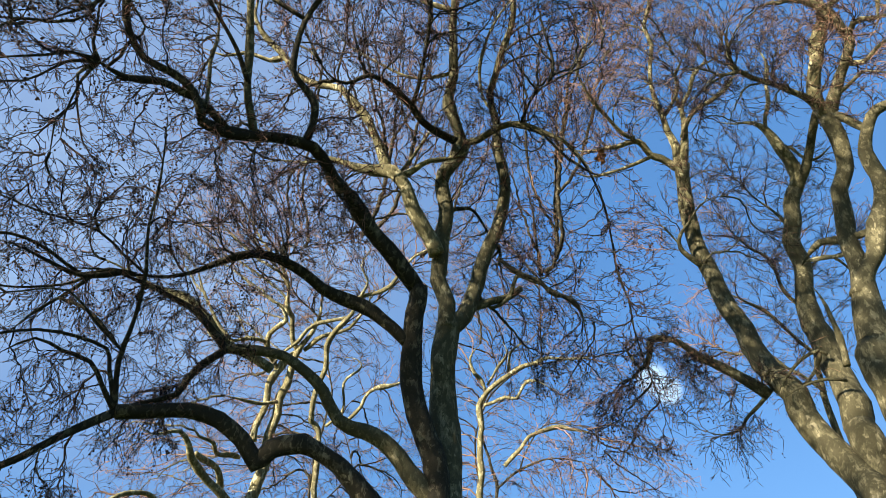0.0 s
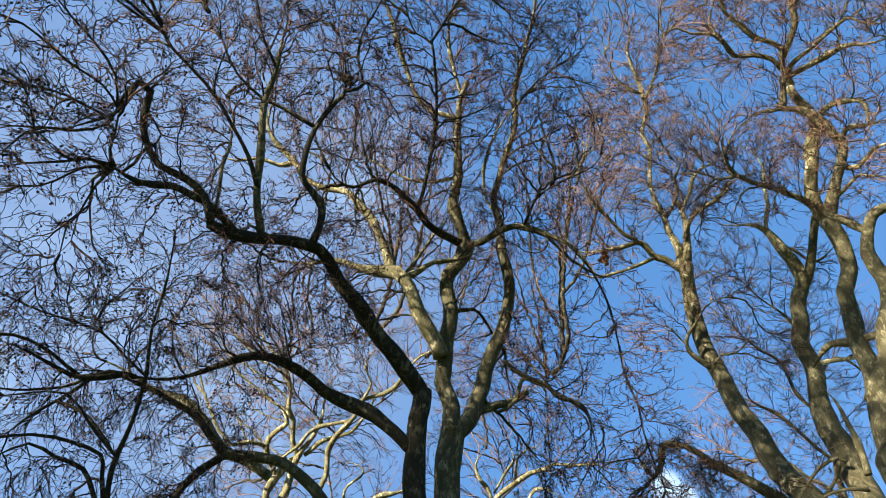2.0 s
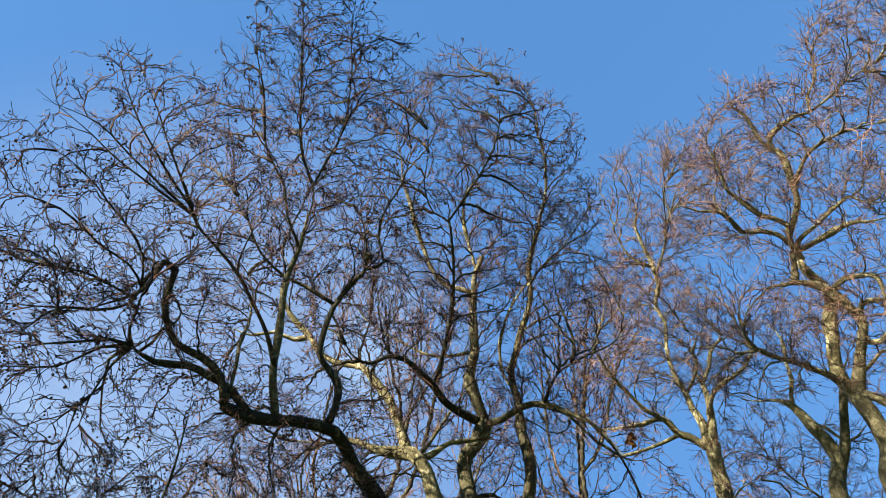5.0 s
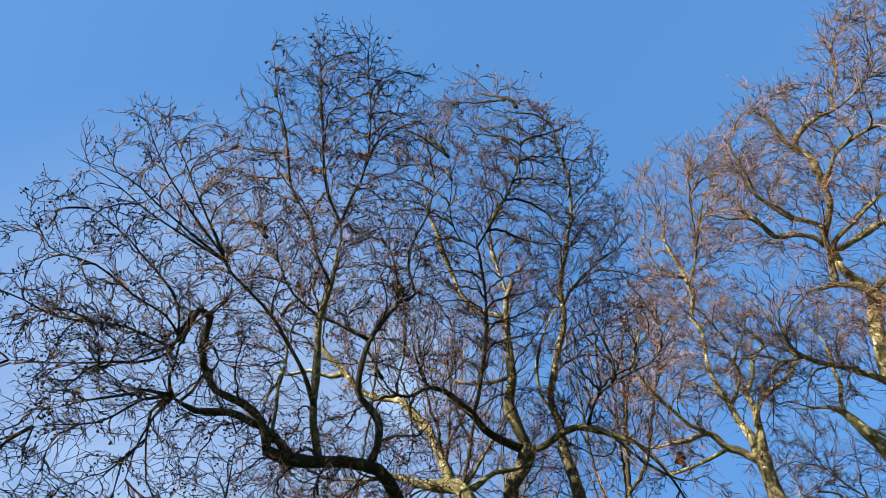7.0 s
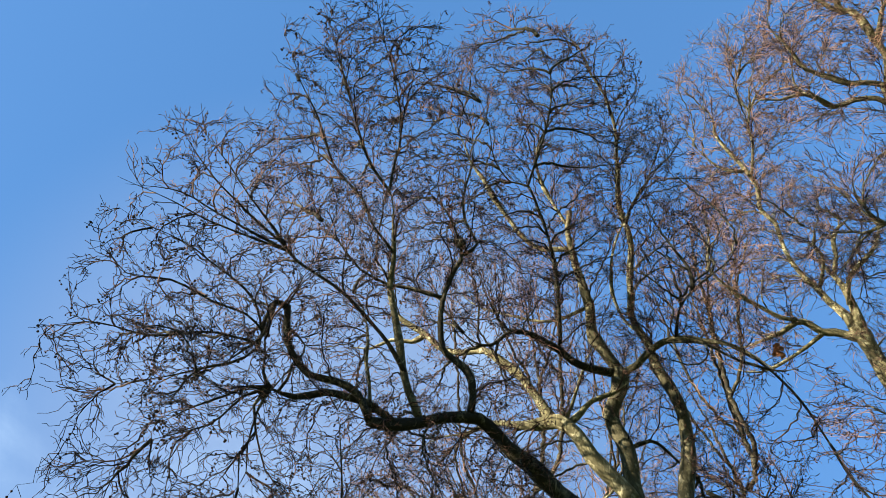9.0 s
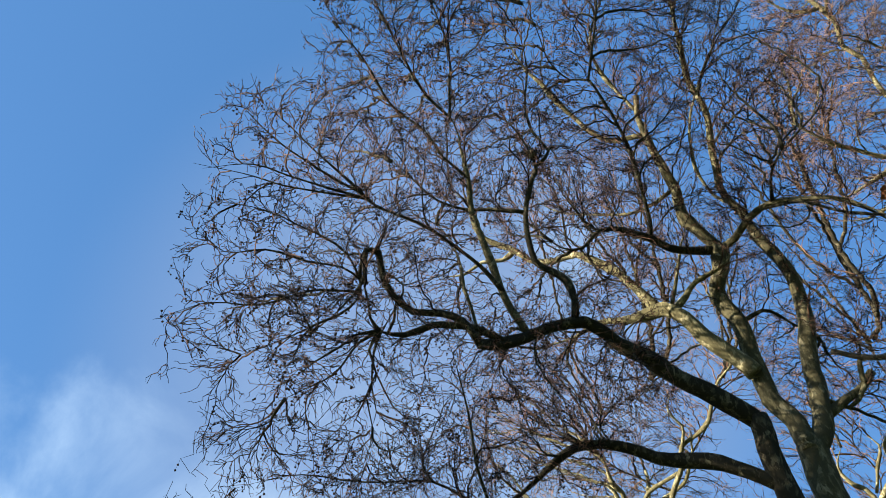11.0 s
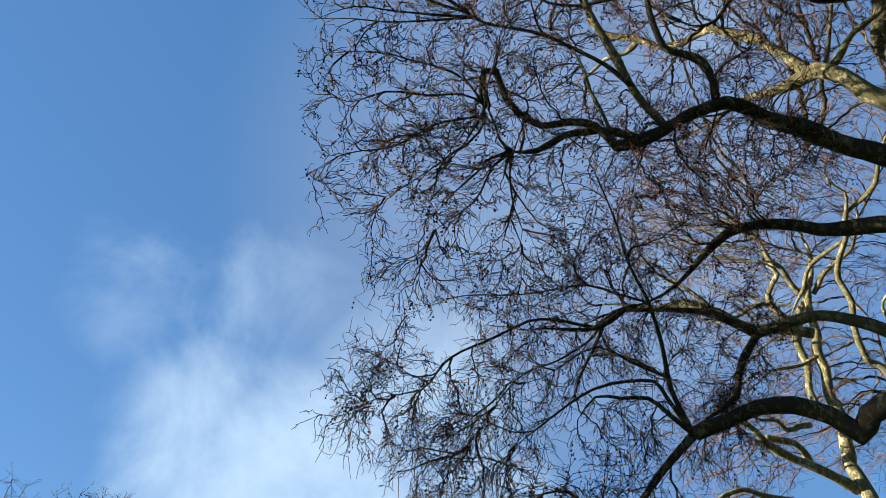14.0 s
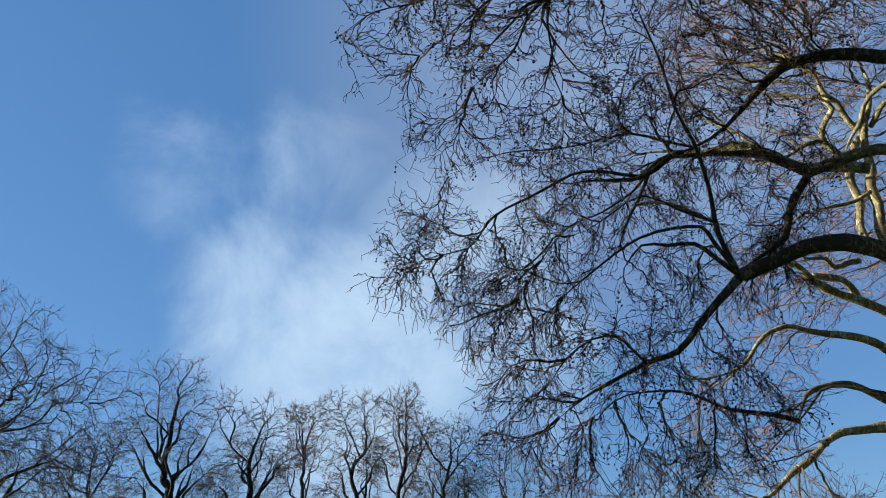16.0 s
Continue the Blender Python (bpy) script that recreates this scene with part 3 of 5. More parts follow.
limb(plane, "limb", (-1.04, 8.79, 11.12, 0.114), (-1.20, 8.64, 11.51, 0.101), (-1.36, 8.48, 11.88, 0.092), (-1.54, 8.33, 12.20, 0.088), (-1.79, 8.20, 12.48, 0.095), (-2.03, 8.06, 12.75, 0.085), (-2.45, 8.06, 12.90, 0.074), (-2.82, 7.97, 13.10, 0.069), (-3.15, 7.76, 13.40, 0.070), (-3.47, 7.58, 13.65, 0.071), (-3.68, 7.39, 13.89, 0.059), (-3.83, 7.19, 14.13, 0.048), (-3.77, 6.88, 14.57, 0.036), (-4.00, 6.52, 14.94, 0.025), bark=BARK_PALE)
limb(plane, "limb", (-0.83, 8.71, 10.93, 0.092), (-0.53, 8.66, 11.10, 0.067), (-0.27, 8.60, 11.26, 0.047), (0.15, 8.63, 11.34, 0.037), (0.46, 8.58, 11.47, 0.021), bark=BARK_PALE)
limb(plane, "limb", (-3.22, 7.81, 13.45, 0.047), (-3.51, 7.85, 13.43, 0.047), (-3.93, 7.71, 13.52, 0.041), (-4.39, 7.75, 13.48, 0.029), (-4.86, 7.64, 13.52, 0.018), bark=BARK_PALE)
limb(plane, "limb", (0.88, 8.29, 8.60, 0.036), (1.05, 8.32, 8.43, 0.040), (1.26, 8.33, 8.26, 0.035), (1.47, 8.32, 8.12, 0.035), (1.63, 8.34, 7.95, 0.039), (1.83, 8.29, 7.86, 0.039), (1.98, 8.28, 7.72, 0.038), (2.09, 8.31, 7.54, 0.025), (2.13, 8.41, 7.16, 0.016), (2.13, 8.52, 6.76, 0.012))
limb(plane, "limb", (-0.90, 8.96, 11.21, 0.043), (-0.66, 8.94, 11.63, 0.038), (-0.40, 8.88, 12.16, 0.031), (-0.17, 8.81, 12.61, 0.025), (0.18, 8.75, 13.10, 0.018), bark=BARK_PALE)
limb(plane, "limb", (0.36, 8.77, 11.96, 0.098), (0.02, 8.55, 11.93, 0.089), (-0.39, 8.20, 11.92, 0.078), (-0.62, 7.80, 11.96, 0.068), (-0.95, 7.39, 11.95, 0.058), (-1.32, 7.14, 11.85, 0.049), (-1.71, 7.07, 11.56, 0.039), (-1.98, 6.84, 11.47, 0.033), (-2.14, 6.42, 11.47, 0.024))
limb(plane, "limb", (-0.60, 7.84, 11.96, 0.042), (-0.41, 7.42, 12.27, 0.039), (-0.23, 6.56, 12.84, 0.032), (-0.25, 5.81, 13.24, 0.027), (-0.33, 5.23, 13.52, 0.023), (-0.62, 5.07, 13.59, 0.021), (-0.77, 4.61, 13.77, 0.018), (-0.70, 4.02, 13.99, 0.014), (-0.76, 3.41, 14.17, 0.011))
limb(plane, "limb", (-0.33, 5.23, 13.52, 0.026), (-0.01, 4.87, 13.85, 0.023), (0.36, 4.41, 14.23, 0.019), (0.64, 3.68, 14.72, 0.013), (0.64, 3.01, 15.13, 0.008))
limb(plane, "limb", (0.36, 8.77, 11.96, 0.086), (0.70, 8.63, 11.90, 0.078), (1.07, 8.34, 11.91, 0.069), (1.46, 8.15, 11.81, 0.060), (1.91, 8.10, 11.52, 0.049), (2.24, 8.11, 11.22, 0.040), (2.48, 8.16, 10.87, 0.031), (2.73, 8.25, 10.42, 0.020), bark=BARK_MID)
limb(plane, "limb", (2.19, 8.10, 11.27, 0.026), (2.63, 8.37, 10.79, 0.024), (2.91, 8.71, 10.25, 0.022), (3.04, 9.20, 9.47, 0.019), (3.31, 9.69, 8.46, 0.016), (3.44, 9.98, 7.74, 0.014), (3.69, 10.23, 6.81, 0.011), (3.84, 10.43, 5.85, 0.007))
limb(plane, "limb", (1.26, 8.23, 11.88, 0.034), (1.84, 8.13, 11.45, 0.028), (2.29, 8.18, 10.80, 0.021), (2.71, 8.08, 10.32, 0.015), (3.09, 7.74, 10.10, 0.010))
limb(plane, "limb", (1.46, 8.15, 11.81, 0.027), (1.67, 7.52, 11.88, 0.022), (2.04, 7.11, 11.78, 0.018), (2.47, 6.67, 11.61, 0.014), (2.70, 6.19, 11.54, 0.010))
limb(plane, "limb", (0.37, 8.76, 11.99, 0.124), (0.14, 8.46, 12.72, 0.115), (0.16, 8.05, 13.66, 0.100), (0.19, 7.60, 14.48, 0.086), (0.19, 7.27, 15.01, 0.076), (0.41, 6.98, 15.45, 0.067), bark=BARK_MID)
limb(plane, "limb", (0.18, 7.48, 14.68, 0.070), (-0.34, 7.39, 14.95, 0.064), (-0.76, 7.16, 15.26, 0.058), (-0.92, 6.75, 15.66, 0.051), (-1.21, 6.13, 16.21, 0.042), (-1.46, 5.36, 16.80, 0.030), (-1.60, 4.61, 17.31, 0.020), bark=BARK_PALE)
limb(plane, "limb", (0.26, 7.15, 15.20, 0.039), (0.10, 6.68, 15.65, 0.035), (-0.01, 6.27, 16.00, 0.031), (0.20, 5.65, 16.49, 0.026), (0.90, 5.15, 16.88, 0.020), (1.84, 5.02, 17.08, 0.013), bark=BARK_PALE)
limb(plane, "limb", (1.06, 8.89, 13.10, 0.037), (0.82, 8.74, 13.47, 0.035), (0.79, 8.29, 14.16, 0.031), (1.20, 7.68, 14.96, 0.026), (2.14, 7.01, 15.72, 0.020), (2.90, 6.24, 16.41, 0.013), bark=BARK_PALE)
limb(plane, "limb", (0.58, 9.66, 8.96, 0.048), (0.88, 9.88, 8.77, 0.043), (1.24, 9.80, 8.97, 0.038), (1.35, 9.64, 9.29, 0.033), (1.61, 9.72, 9.23, 0.029), (2.23, 9.95, 9.02, 0.020), (2.75, 10.22, 8.71, 0.011), bark=BARK_MID)
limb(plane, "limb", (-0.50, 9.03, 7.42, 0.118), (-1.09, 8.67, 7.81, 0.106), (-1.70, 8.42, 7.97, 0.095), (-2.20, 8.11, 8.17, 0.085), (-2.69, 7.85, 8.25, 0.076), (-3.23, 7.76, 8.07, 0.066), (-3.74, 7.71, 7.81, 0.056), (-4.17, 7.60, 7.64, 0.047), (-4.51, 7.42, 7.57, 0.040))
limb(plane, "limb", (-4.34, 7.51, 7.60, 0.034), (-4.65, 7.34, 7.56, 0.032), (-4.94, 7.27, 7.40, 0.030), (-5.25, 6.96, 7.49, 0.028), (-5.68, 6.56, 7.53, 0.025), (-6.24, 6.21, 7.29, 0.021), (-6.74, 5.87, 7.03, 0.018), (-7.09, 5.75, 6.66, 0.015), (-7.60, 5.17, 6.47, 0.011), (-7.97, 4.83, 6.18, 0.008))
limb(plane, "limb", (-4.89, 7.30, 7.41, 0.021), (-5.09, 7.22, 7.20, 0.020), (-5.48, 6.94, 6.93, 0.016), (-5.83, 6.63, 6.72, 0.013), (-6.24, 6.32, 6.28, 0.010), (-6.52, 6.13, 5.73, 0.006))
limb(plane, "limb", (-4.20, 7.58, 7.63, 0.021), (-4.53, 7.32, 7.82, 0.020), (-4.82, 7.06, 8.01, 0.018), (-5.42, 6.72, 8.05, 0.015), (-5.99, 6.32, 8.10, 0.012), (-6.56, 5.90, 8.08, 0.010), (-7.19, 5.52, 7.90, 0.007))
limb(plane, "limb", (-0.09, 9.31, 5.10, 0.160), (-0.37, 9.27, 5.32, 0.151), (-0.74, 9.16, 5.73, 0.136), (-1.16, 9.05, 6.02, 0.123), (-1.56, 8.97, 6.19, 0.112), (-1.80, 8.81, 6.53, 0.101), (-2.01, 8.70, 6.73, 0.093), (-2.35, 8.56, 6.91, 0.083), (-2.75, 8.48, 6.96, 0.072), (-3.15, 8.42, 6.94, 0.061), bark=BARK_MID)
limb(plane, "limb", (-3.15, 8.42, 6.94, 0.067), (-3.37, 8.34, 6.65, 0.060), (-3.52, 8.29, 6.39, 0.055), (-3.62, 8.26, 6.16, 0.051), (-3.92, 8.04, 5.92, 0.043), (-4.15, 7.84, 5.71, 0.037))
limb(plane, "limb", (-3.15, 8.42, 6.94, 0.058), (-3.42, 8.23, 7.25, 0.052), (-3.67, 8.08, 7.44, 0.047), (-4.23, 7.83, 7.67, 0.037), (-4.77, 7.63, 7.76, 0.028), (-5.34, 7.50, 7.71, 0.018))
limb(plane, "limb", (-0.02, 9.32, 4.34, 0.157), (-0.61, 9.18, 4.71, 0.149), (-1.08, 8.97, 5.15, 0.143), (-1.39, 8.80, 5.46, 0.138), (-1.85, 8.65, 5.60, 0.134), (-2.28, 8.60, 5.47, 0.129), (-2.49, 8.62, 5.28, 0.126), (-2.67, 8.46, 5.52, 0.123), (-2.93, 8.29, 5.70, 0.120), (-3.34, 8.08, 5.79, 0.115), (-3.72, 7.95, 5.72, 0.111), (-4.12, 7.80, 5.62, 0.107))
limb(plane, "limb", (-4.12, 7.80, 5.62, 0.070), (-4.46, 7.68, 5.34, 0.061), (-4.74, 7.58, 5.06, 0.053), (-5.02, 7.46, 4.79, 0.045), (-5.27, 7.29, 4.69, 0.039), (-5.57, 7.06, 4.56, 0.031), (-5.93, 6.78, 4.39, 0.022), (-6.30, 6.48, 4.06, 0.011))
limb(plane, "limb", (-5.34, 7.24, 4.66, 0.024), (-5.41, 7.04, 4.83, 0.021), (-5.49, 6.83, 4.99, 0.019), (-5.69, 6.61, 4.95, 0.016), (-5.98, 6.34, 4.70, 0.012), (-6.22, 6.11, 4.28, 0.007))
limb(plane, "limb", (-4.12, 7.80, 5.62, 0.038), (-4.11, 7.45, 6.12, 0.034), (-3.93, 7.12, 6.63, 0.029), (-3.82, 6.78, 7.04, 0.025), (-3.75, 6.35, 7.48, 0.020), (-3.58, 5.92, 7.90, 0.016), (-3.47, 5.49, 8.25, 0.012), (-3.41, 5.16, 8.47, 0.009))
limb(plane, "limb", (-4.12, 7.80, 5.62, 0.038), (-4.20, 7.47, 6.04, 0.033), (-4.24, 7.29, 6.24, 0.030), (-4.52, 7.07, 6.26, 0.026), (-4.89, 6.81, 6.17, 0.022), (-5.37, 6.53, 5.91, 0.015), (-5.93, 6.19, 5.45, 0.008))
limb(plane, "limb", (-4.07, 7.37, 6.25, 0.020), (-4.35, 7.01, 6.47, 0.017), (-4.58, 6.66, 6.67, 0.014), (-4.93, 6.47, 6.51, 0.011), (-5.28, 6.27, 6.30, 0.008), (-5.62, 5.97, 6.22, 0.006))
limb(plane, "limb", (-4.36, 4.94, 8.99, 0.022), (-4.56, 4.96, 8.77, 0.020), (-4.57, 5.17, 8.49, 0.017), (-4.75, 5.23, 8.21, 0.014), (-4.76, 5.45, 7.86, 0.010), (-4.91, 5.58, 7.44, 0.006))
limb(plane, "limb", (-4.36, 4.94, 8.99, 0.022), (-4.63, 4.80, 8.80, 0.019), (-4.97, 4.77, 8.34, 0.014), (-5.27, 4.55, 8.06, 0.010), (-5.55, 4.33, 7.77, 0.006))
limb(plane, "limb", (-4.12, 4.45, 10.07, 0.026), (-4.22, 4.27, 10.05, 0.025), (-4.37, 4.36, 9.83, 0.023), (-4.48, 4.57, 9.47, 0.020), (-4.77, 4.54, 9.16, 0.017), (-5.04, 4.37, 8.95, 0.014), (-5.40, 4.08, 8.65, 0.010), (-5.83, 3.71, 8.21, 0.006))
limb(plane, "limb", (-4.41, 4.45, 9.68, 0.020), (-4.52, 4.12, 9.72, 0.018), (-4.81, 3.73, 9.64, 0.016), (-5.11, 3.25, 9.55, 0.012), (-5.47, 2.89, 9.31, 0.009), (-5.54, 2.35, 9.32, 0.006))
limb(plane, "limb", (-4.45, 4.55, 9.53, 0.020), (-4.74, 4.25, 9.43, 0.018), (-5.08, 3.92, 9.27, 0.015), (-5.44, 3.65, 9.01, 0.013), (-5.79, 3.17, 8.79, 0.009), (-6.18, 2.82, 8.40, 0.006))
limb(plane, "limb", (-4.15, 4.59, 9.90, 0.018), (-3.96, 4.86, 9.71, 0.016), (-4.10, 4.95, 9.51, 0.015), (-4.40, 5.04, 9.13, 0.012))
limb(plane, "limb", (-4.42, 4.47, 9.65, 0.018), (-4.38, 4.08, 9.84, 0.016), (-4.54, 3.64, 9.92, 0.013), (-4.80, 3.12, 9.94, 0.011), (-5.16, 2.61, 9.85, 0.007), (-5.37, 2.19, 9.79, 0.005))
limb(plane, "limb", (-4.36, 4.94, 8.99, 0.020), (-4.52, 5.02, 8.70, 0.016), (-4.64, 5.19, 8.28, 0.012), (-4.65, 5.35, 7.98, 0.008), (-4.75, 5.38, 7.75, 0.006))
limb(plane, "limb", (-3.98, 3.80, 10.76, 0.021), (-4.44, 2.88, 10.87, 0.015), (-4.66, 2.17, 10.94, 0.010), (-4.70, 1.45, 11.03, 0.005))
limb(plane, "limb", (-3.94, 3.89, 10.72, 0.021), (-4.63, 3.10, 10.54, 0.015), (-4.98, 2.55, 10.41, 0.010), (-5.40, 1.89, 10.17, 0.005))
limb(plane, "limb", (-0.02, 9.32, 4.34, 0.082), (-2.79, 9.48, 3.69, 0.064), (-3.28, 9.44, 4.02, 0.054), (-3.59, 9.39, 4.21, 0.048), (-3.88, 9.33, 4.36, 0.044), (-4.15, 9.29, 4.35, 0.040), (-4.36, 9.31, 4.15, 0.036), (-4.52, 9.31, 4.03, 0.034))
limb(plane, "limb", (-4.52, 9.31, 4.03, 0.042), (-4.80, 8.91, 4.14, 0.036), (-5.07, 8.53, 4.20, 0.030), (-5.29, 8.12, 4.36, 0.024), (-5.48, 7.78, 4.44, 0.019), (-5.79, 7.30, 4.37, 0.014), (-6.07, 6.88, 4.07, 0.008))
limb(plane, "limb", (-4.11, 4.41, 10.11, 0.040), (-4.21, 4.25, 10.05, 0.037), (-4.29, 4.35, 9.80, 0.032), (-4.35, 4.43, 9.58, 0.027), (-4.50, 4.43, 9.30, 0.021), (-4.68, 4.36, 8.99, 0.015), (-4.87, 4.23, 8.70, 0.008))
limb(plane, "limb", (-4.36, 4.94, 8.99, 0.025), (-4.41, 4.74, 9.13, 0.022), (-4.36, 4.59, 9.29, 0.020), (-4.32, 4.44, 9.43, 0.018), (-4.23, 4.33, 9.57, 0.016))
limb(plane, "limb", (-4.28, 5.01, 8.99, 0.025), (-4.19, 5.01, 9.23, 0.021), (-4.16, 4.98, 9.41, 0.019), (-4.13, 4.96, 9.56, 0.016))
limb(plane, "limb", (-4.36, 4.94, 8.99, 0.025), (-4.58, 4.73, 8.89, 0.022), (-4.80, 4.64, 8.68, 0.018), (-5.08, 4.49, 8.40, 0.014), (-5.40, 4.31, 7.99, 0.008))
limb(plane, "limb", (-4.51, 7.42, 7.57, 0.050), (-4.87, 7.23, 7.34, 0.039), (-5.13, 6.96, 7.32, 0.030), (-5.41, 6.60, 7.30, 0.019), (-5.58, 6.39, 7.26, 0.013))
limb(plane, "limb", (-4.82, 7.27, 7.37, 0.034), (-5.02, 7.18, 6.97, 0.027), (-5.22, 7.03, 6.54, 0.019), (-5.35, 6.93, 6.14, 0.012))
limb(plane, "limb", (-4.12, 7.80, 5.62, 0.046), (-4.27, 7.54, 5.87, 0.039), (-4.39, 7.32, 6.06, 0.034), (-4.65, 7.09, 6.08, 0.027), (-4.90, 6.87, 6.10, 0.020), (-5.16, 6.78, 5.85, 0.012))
limb(plane, "limb", (-5.03, 7.17, 6.93, 0.026), (-4.66, 7.18, 6.79, 0.023), (-4.27, 7.25, 6.44, 0.018), (-4.05, 7.28, 6.21, 0.016))
limb(plane, "limb", (0.15, 8.16, 13.43, 0.046), (-0.42, 8.34, 13.54, 0.040), (-0.85, 8.37, 13.67, 0.035), (-1.29, 8.27, 13.87, 0.030), (-1.80, 8.11, 14.13, 0.024), (-2.25, 7.91, 14.39, 0.018), (-2.52, 7.62, 14.69, 0.013), bark=BARK_PALE)
limb(plane, "limb", (0.04, 9.20, 10.51, 0.033), (0.48, 9.21, 10.62, 0.032), (0.67, 9.35, 10.56, 0.031), (0.80, 9.56, 10.44, 0.029), (1.06, 9.88, 10.25, 0.027))
limb(plane, "limb", (0.41, 9.64, 8.55, 0.086), (0.91, 9.81, 8.89, 0.078), (1.21, 9.95, 9.08, 0.071), (1.46, 10.03, 9.33, 0.065), bark=BARK_MID)
limb(plane, "limb", (-2.62, 9.07, 7.01, 0.094), (-2.99, 8.97, 7.23, 0.086), (-3.33, 8.89, 7.37, 0.082), (-3.66, 8.73, 7.66, 0.079), (-3.93, 8.59, 7.88, 0.070), (-4.23, 8.49, 7.99, 0.066), (-4.50, 8.41, 8.08, 0.057), (-4.86, 8.25, 8.24, 0.044), (-5.24, 8.09, 8.36, 0.031), bark=BARK_PALE)
PLANE_LOBES = [(-2.6, 2.9, 13.7, 1.7), (0.8, 4.8, 15.9, 1.7), (1.4, 6.1, 14.3, 1.3), (-3.8, 4.0, 11.4, 1.2), (-1.5, 5.0, 13.5, 1.2), (-4.5, 2.5, 10.8, 0.9), (-5.2, 3.1, 9.5, 0.9), (-5.7, 3.5, 8.6, 0.8), (-5.7, 4.5, 7.9, 0.8), (-7.1, 5.2, 6.7, 0.7), (-6.4, 6.0, 5.8, 1.0), (-5.7, 6.6, 7.7, 0.9), (-6.3, 6.4, 4.4, 0.9), (-5.4, 7.1, 4.7, 0.7), (-7.3, 5.1, 6.3, 0.7), (-6.1, 6.9, 3.6, 0.6), (-4.0, 7.0, 8.6, 1.1), (-3.4, 8.0, 6.9, 0.8), (-4.8, 5.7, 7.8, 0.9), (-1.3, 6.7, 11.6, 1.2)]
PLANE_LOBES += [(1.2, 7.7, 11.9, 1.3), (1.8, 9.1, 9.8, 0.9), (2.0, 10.1, 8.3, 1.0), (2.9, 10.2, 7.0, 0.7), (-3.0, 7.7, 8.5, 1.0), (-5.0, 8.0, 8.1, 1.0), (-4.9, 7.3, 6.0, 0.7), (-4.1, 8.3, 6.2, 0.7), (-3.4, 7.3, 10.3, 1.1), (-2.3, 9.0, 10.3, 1.1), (-0.9, 8.6, 12.1, 1.2), (0.4, 9.4, 11.4, 1.1), (0.9, 10.9, 10.4, 0.9), (3.0, 9.2, 8.8, 0.9), (3.2, 9.7, 7.8, 0.7), (-4.4, 5.5, 9.0, 0.9), (-2.3, 7.3, 10.7, 0.9), (-0.9, 6.7, 13.6, 1.3), (-2.7, 5.9, 12.4, 1.1), (-0.1, 3.7, 16.3, 1.2)]
PLANE_LOBES += [(-5.1, 4.0, 8.5, 0.8), (-5.2, 3.5, 8.7, 0.7), (-4.6, 3.7, 8.6, 0.8), (-4.5, 4.3, 8.4, 0.7), (-4.7, 4.1, 8.0, 0.6), (-3.9, 3.8, 9.4, 0.7)]
PLANE_LOBES += [(-4.9, 3.6, 9.0, 0.8), (-4.4, 3.8, 9.8, 0.7), (-5.2, 3.2, 9.3, 0.8), (-4.0, 3.8, 10.9, 0.8), (-4.5, 4.5, 9.0, 0.7), (-3.8, 4.8, 9.7, 0.6), (-2.4, 5.1, 11.8, 0.8), (-3.3, 4.2, 12.6, 0.8)]
PLANE_LOBES += [(1.4, 7.0, 12.9, 1.1), (2.3, 7.8, 10.8, 0.7), (-6.5, 6.3, 4.0, 0.5), (-5.3, 4.2, 10.3, 1.0), (-4.7, 2.4, 12.1, 0.5), (-5.7, 3.0, 10.4, 0.6), (-4.0, 3.6, 13.1, 1.0), (-5.4, 4.5, 9.6, 1.0), (-4.0, 5.6, 10.9, 0.9), (3.0, 8.8, 9.5, 0.7), (2.1, 5.9, 15.4, 1.0), (2.4, 6.9, 14.6, 0.9), (2.2, 7.5, 13.6, 0.9), (0.7, 7.0, 15.6, 1.1), (-1.8, 3.6, 14.7, 1.0), (-2.9, 5.2, 13.9, 1.0), (-1.7, 4.4, 11.9, 0.8), (-5.6, 6.1, 6.5, 0.6), (-5.1, 7.1, 6.8, 0.7)]
PLANE_LOBES += [(-5.9, 6.2, 5.0, 0.6), (-5.5, 7.0, 4.4, 0.6), (-4.8, 7.8, 4.8, 0.6), (-4.6, 8.3, 4.0, 0.6), (-5.0, 7.2, 5.4, 0.6), (-5.3, 7.8, 3.6, 0.6)]
grow(plane, PLANE_LOBES, 16500, 25000, 8.9, 5000, 21, strands=900, cell=0.245, twist=0.36, boughs=200, dense=((-4.0, 3.2, 11.7, 0.9), (-3.2, 3.9, 11.3, 0.9), (-2.4, 3.9, 12.5, 0.9), (-2.2, 5.3, 11.7, 0.9), (-3.5, 4.3, 10.1, 0.9), (-5.0, 3.8, 9.1, 0.9), (-4.3, 4.6, 9.4, 0.8), (-3.6, 5.4, 8.8, 0.8), (-2.6, 6.5, 8.7, 0.9), (-1.6, 6.8, 8.9, 0.8)),
     sparse=((-3.35, 5.9, 9.3, 1.0), (0.3, 6.5, 10.7, 1.4), (-0.8, 5.6, 11.3, 1.2), (1.0, 7.0, 11.3, 1.3), (-5.0, 7.2, 6.2, 0.9)))


